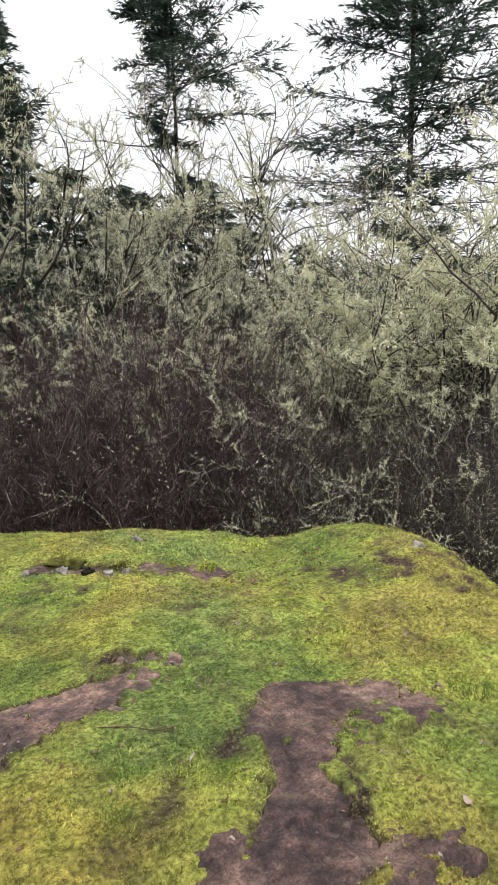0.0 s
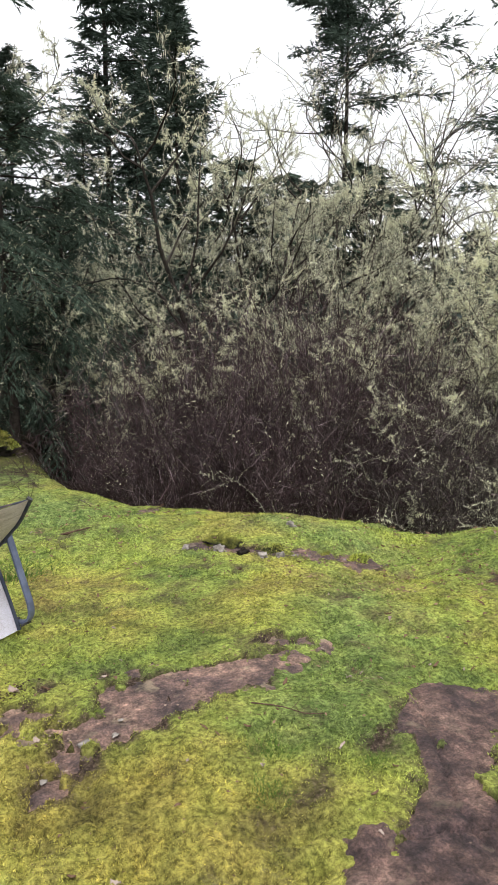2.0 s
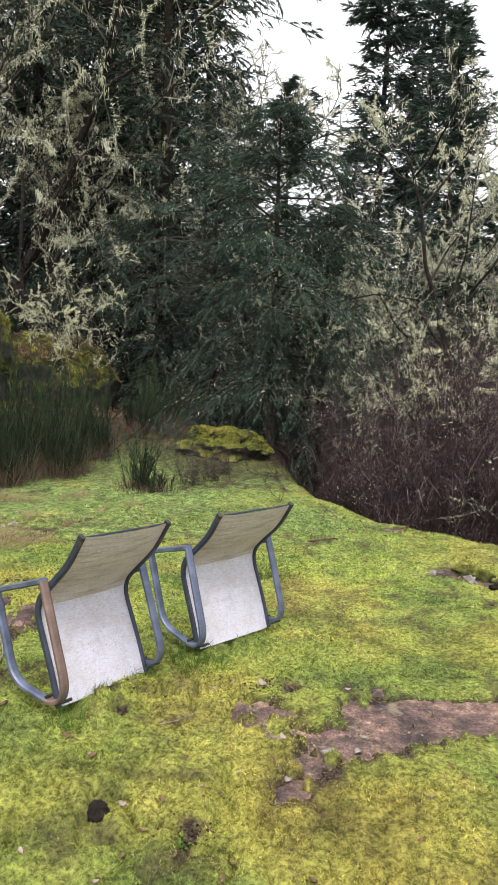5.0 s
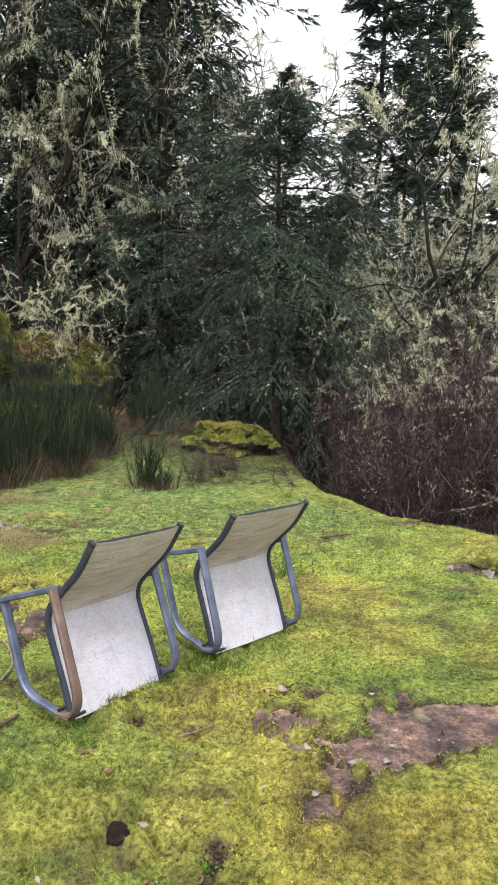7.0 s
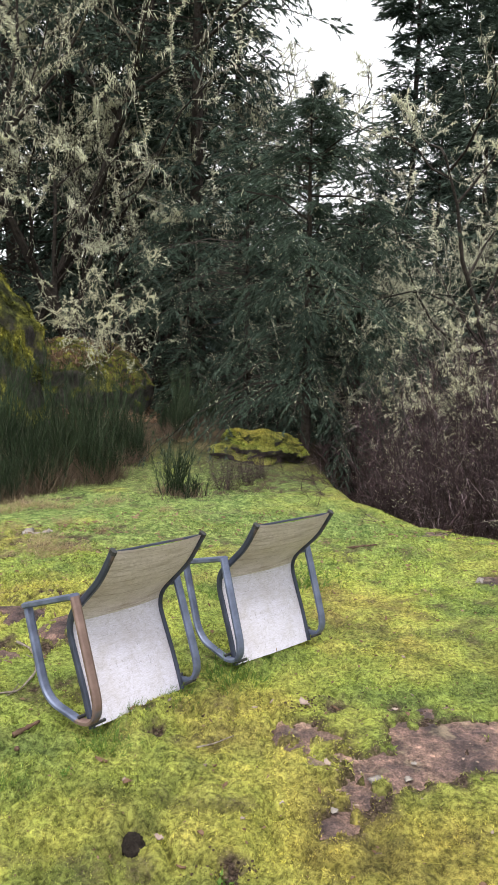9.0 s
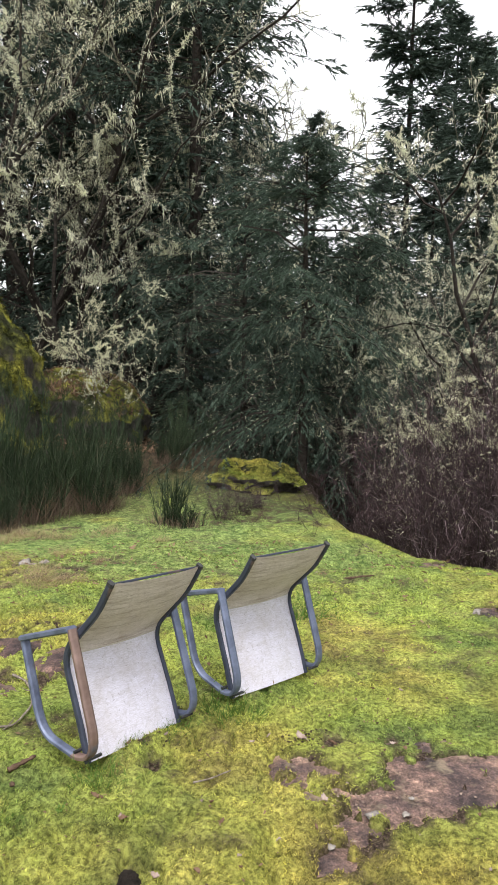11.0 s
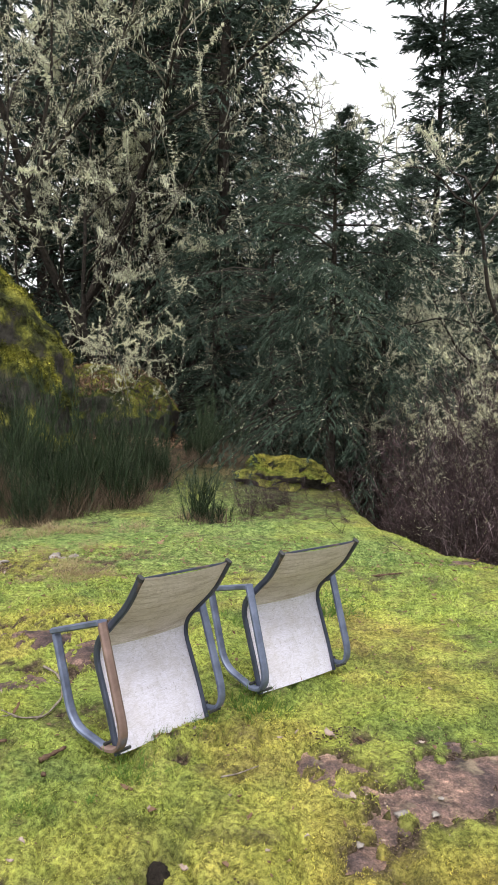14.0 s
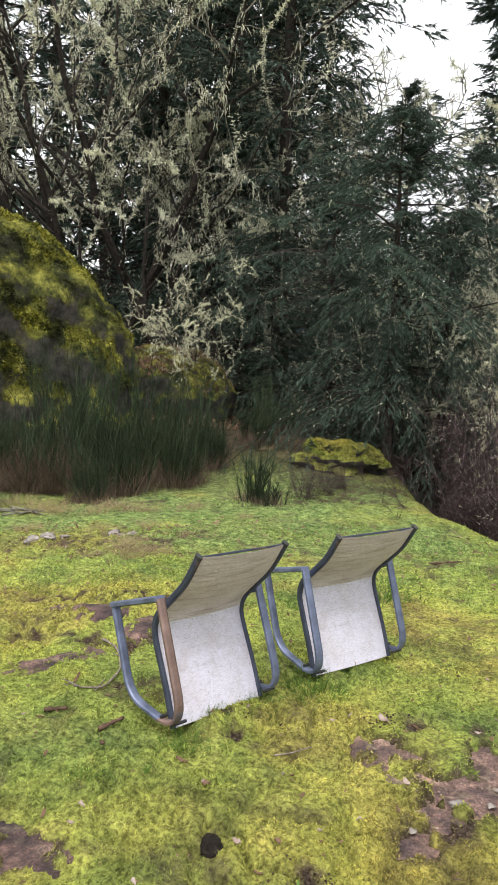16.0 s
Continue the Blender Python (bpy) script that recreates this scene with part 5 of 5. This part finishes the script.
M_STONE = make_plain("weathered_stone", (0.09, 0.078, 0.07), (0.42, 0.38, 0.35), 14, 0.9, 0, 0, 0.2, 0, 0.8)
for i, (sx, sy, sz) in enumerate(((1.63, 4.70, 0.05), (1.73, 4.57, 0.06), (1.99, 4.37, 0.045), (2.06, 4.40, 0.04), (2.24, 4.36, 0.06), (3.89, 3.22, 0.055), (2.43, 4.81, 0.05), (-2.63, 5.81, 0.07), (-2.5, 5.9, 0.05), (-2.1, 6.07, 0.06), (-1.91, 6.07, 0.06), (-2.0, 6.0, 0.04), (-2.75, 5.75, 0.06), (-0.6, 4.9, 0.03), (1.78, 4.66, 0.04), (1.70, 4.63, 0.05), (2.12, 4.34, 0.045), (2.33, 4.33, 0.04), (2.45, 4.24, 0.045), (2.58, 4.22, 0.035), (2.72, 4.12, 0.04), (1.52, 4.74, 0.035))):
    st = boulder("stone", 20 + i, (sz * 1.0, sz * 0.75, sz * 0.6), 0.75, M_STONE, "pale weathered stone half sunk in moss", "stone", "weathered stones", 0.08, 3)
    st.matrix_world = pose(sx, sy, float(ground_z(sx, sy)) - sz * 0.05, 0, 0, 47 * i)
for i, (sx, sy, sz) in enumerate(((1.80, 4.72, 0.11), (2.12, 4.49, 0.10), (2.42, 4.34, 0.09), (2.70, 4.22, 0.08))):
    st = boulder("stone", 70 + i, (sz * 1.5, sz * 0.8, sz * 0.6), 0.5, M_MOSSROCK, "low mossy rock knob standing out of the moss", "rock", "mossy knobs", 0.12, 4)
    st.matrix_world = pose(sx, sy, float(ground_z(sx, sy)) - sz * 0.36, 0, 0, -35 + 20 * i)
    moss_cover(st, 80 + i, 1500, 0.02, 0.2, -9, M_SHOOT)
for i, (sx, sy, sz) in enumerate(((0.45, 2.46, 0.021), (0.56, 2.47, 0.012), (0.27, 2.52, 0.010), (0.28, 2.30, 0.012), (0.60, 2.56, 0.008))):
    st = boulder("stone", 50 + i, (sz * 1.3, sz, sz * 0.4), 0.6, M_STONE, "small pale stone chip on bare rock", "stone", "stone chips", 0.06, 3)
    st.matrix_world = pose(sx, sy, float(lie(sx, sy)) - 0.012, 0, 0, 47 * i)

gravel = Geo()
rg = np.random.RandomState(88)
for cx, cy, n, wide in ((0.35, 2.34, 60, 0.05), (0.36, 2.56, 90, 0.06), (0.62, 2.62, 60, 0.12), (0.9, 2.68, 30, 0.1), (1.45, 1.5, 40, 0.2)):
    for _ in range(n):
        px, py, q = cx + rg.normal(0, wide), cy + rg.normal(0, wide), 0.002 + 0.005 * rg.rand() ** 3
        v = rg.normal(0, 1, (6, 3))
        v = unit(v) * q * [1.2, 1.0, 0.6] + [px, py, max(float(lie(px, py)) - 0.014, float(ground_z(px, py))) + q * 0.2]
        gravel.tris(v, [(a, b, c) for a in range(6) for b in range(a + 1, 6) for c in range(b + 1, 6)])
M_GRAVEL = make_plain("pale_gravel", (0.12, 0.08, 0.06), (0.42, 0.32, 0.26), 90, 0.9, 0.7, 0, 0.2, 0, 0)
tagged(new("gravel", gravel.mesh("gravel", M_GRAVEL)), "pale brown gravel crumbs on bare rock", "gravel", "", "stuff")

pile = [(-3.60, 6.75, -3.20, 6.95), (-3.75, 6.95, -3.30, 7.0), (-3.5, 7.1, -3.35, 6.7), (-3.9, 6.8, -3.45, 6.85), (-3.65, 7.05, -3.15, 6.8)]
M_CLOD = make_plain("dark_clod", (0.008, 0.006, 0.005), (0.04, 0.032, 0.026), 40, 0.95, 0, 0, 0.15, 0, 1.0)
clod = boulder("soil_clod", 9, (0.034, 0.05, 0.03), 0.13, M_CLOD, "black crumbly clod lying on moss", "soil", "", 0.2, 4)
clod.matrix_world = pose(-0.345, 2.105, float(ground_z(-0.345, 2.125)) + 0.022, 0, 0, 20)
# small black lump at the dark spot among the rim stones
stump = boulder("rotten_stump", 10, (0.04, 0.03, 0.03), 0.45, M_CLOD, "small dark lump among stones", "stump", "", 0.2, 4)
stump.matrix_world = pose(1.87, 4.45, float(ground_z(1.87, 4.45)) + 0.01, 10, 0, 0)

M_STICK = make_plain("grey_stick", (0.10, 0.08, 0.065), (0.36, 0.31, 0.26), 30, 0.9, 0, 0, 0.2, 0, 0.6)
M_CHIP = make_plain("brown_bark_chip", (0.05, 0.03, 0.022), (0.19, 0.12, 0.085), 30, 0.9, 0, 0, 0.2, 0, 0.8)


def stick(path, r, material, label, knots=0):
    q = Geo()
    pts = np.array([(px, py, float(ground_z(px, py)) + r + 0.006) for px, py in path])
    t = np.linspace(0, 1, len(pts))
    fine = np.linspace(0, 1, 5 * len(pts))
    pts = np.column_stack([np.interp(fine, t, pts[:, k]) for k in range(3)])
    pts[1:-1] = (pts[:-2] + pts[1:-1] + pts[2:]) / 3
    q.tube(pts, r * (1 + 0.25 * np.sin(fine * 37)) * (1 - 0.5 * fine), 6)
    for k in range(knots):
        i = int(rng.randint(2, len(pts) - 2))
        d = unit(np.r_[rng.normal(0, 1, 2), 0.25])
        q.tube(np.array([pts[i], pts[i] + d * 0.03, pts[i] + d * 0.05 + [0, 0, 0.008]]), np.array([r * 0.6, r * 0.4, r * 0.2]), 4)
    return tagged(new("stick", q.mesh("stick", material, True)), label, "stick", "fallen sticks")


stick([(-1.28, 3.63), (-1.16, 3.50), (-1.10, 3.41), (-1.02, 3.18), (-1.04, 3.01), (-1.14, 2.98), (-1.25, 3.04)], 0.007, M_STICK, "curved grey fallen twig lying on moss", 6)
stick([(-0.21, 2.64), (-0.15, 2.68), (-0.07, 2.72)], 0.004, M_STICK, "short pale stick lying on moss")
stick([(-1.21, 2.76), (-1.12, 2.80)], 0.011, M_CHIP, "brown bark chip lying on moss")
stick([(-0.94, 2.69), (-0.86, 2.77)], 0.012, M_CHIP, "brown bark chip lying on moss")
stick([(-0.88, 2.57), (-0.86, 2.53)], 0.010, M_CHIP, "brown bark chip lying on moss")
stick([(1.10, 2.42), (1.20, 2.36), (1.27, 2.27), (1.36, 2.24)], 0.003, M_CHIP, "thin dark forked twig lying on moss", 4)
stick([(0.72, 5.6), (0.95, 5.55)], 0.012, M_CHIP, "dark fallen stick lying on moss")
for ax, ay, bx, by in pile:
    stick([(ax, ay), ((ax + bx) / 2, (ay + by) / 2 + 0.05), (bx, by)], 0.016, M_LICHBARK, "pale lichened fallen branch in a heap", 5)

M_SOIL = make_plain("torn_soil", (0.02, 0.014, 0.01), (0.13, 0.09, 0.06), 60, 0.95, 0, 0, 0.15, 0, 0.8)
# crumbs of dark soil where the moss is torn, and a small weed
crumb = boulder("soil_crumb", 61, (0.011, 0.013, 0.006), 0.45, M_SOIL, "dark soil crumb in torn moss", "soil", "soil crumbs", 0.2, 2)
first = True
for cx, cy, n, wide in ((0.26, 2.97, 60, 0.075), (-0.05, 2.0, 55, 0.05), (-0.36, 2.89, 25, 0.08), (0.30, 3.05, 12, 0.12), (-1.2, 3.5, 25, 0.14), (0.6, 3.0, 12, 0.1)):
    for _ in range(n):
        px, py = cx + rng.normal(0, wide), cy + rng.normal(0, wide * 0.55)
        m = pose(px, py, float(ground_z(px, py)) + 0.004, 0, 0, rng.uniform(0, 360)) @ Matrix.Diagonal((*([rng.uniform(0.25, 0.95)] * 3), 1))
        if first:
            crumb.matrix_world = m
        else:
            copy_thing(crumb, m)
        first = False
weed = tagged(new("weed", tuft_blades(9, 16, 0.045, 0.012, 0.9, 0.014).mesh("weed", M_GRASS)), "small green weed rosette in torn moss", "plant", "weeds", "stuff")
for i, (wx, wy, ws) in enumerate(((-0.06, 1.97, 1.0), (1.72, 2.60, 0.9), (-0.66, 2.42, 0.8), (1.52, 1.38, 0.7))):
    seat_on(weed, wx, wy, 80 * i, ws, 0.004, i > 0)
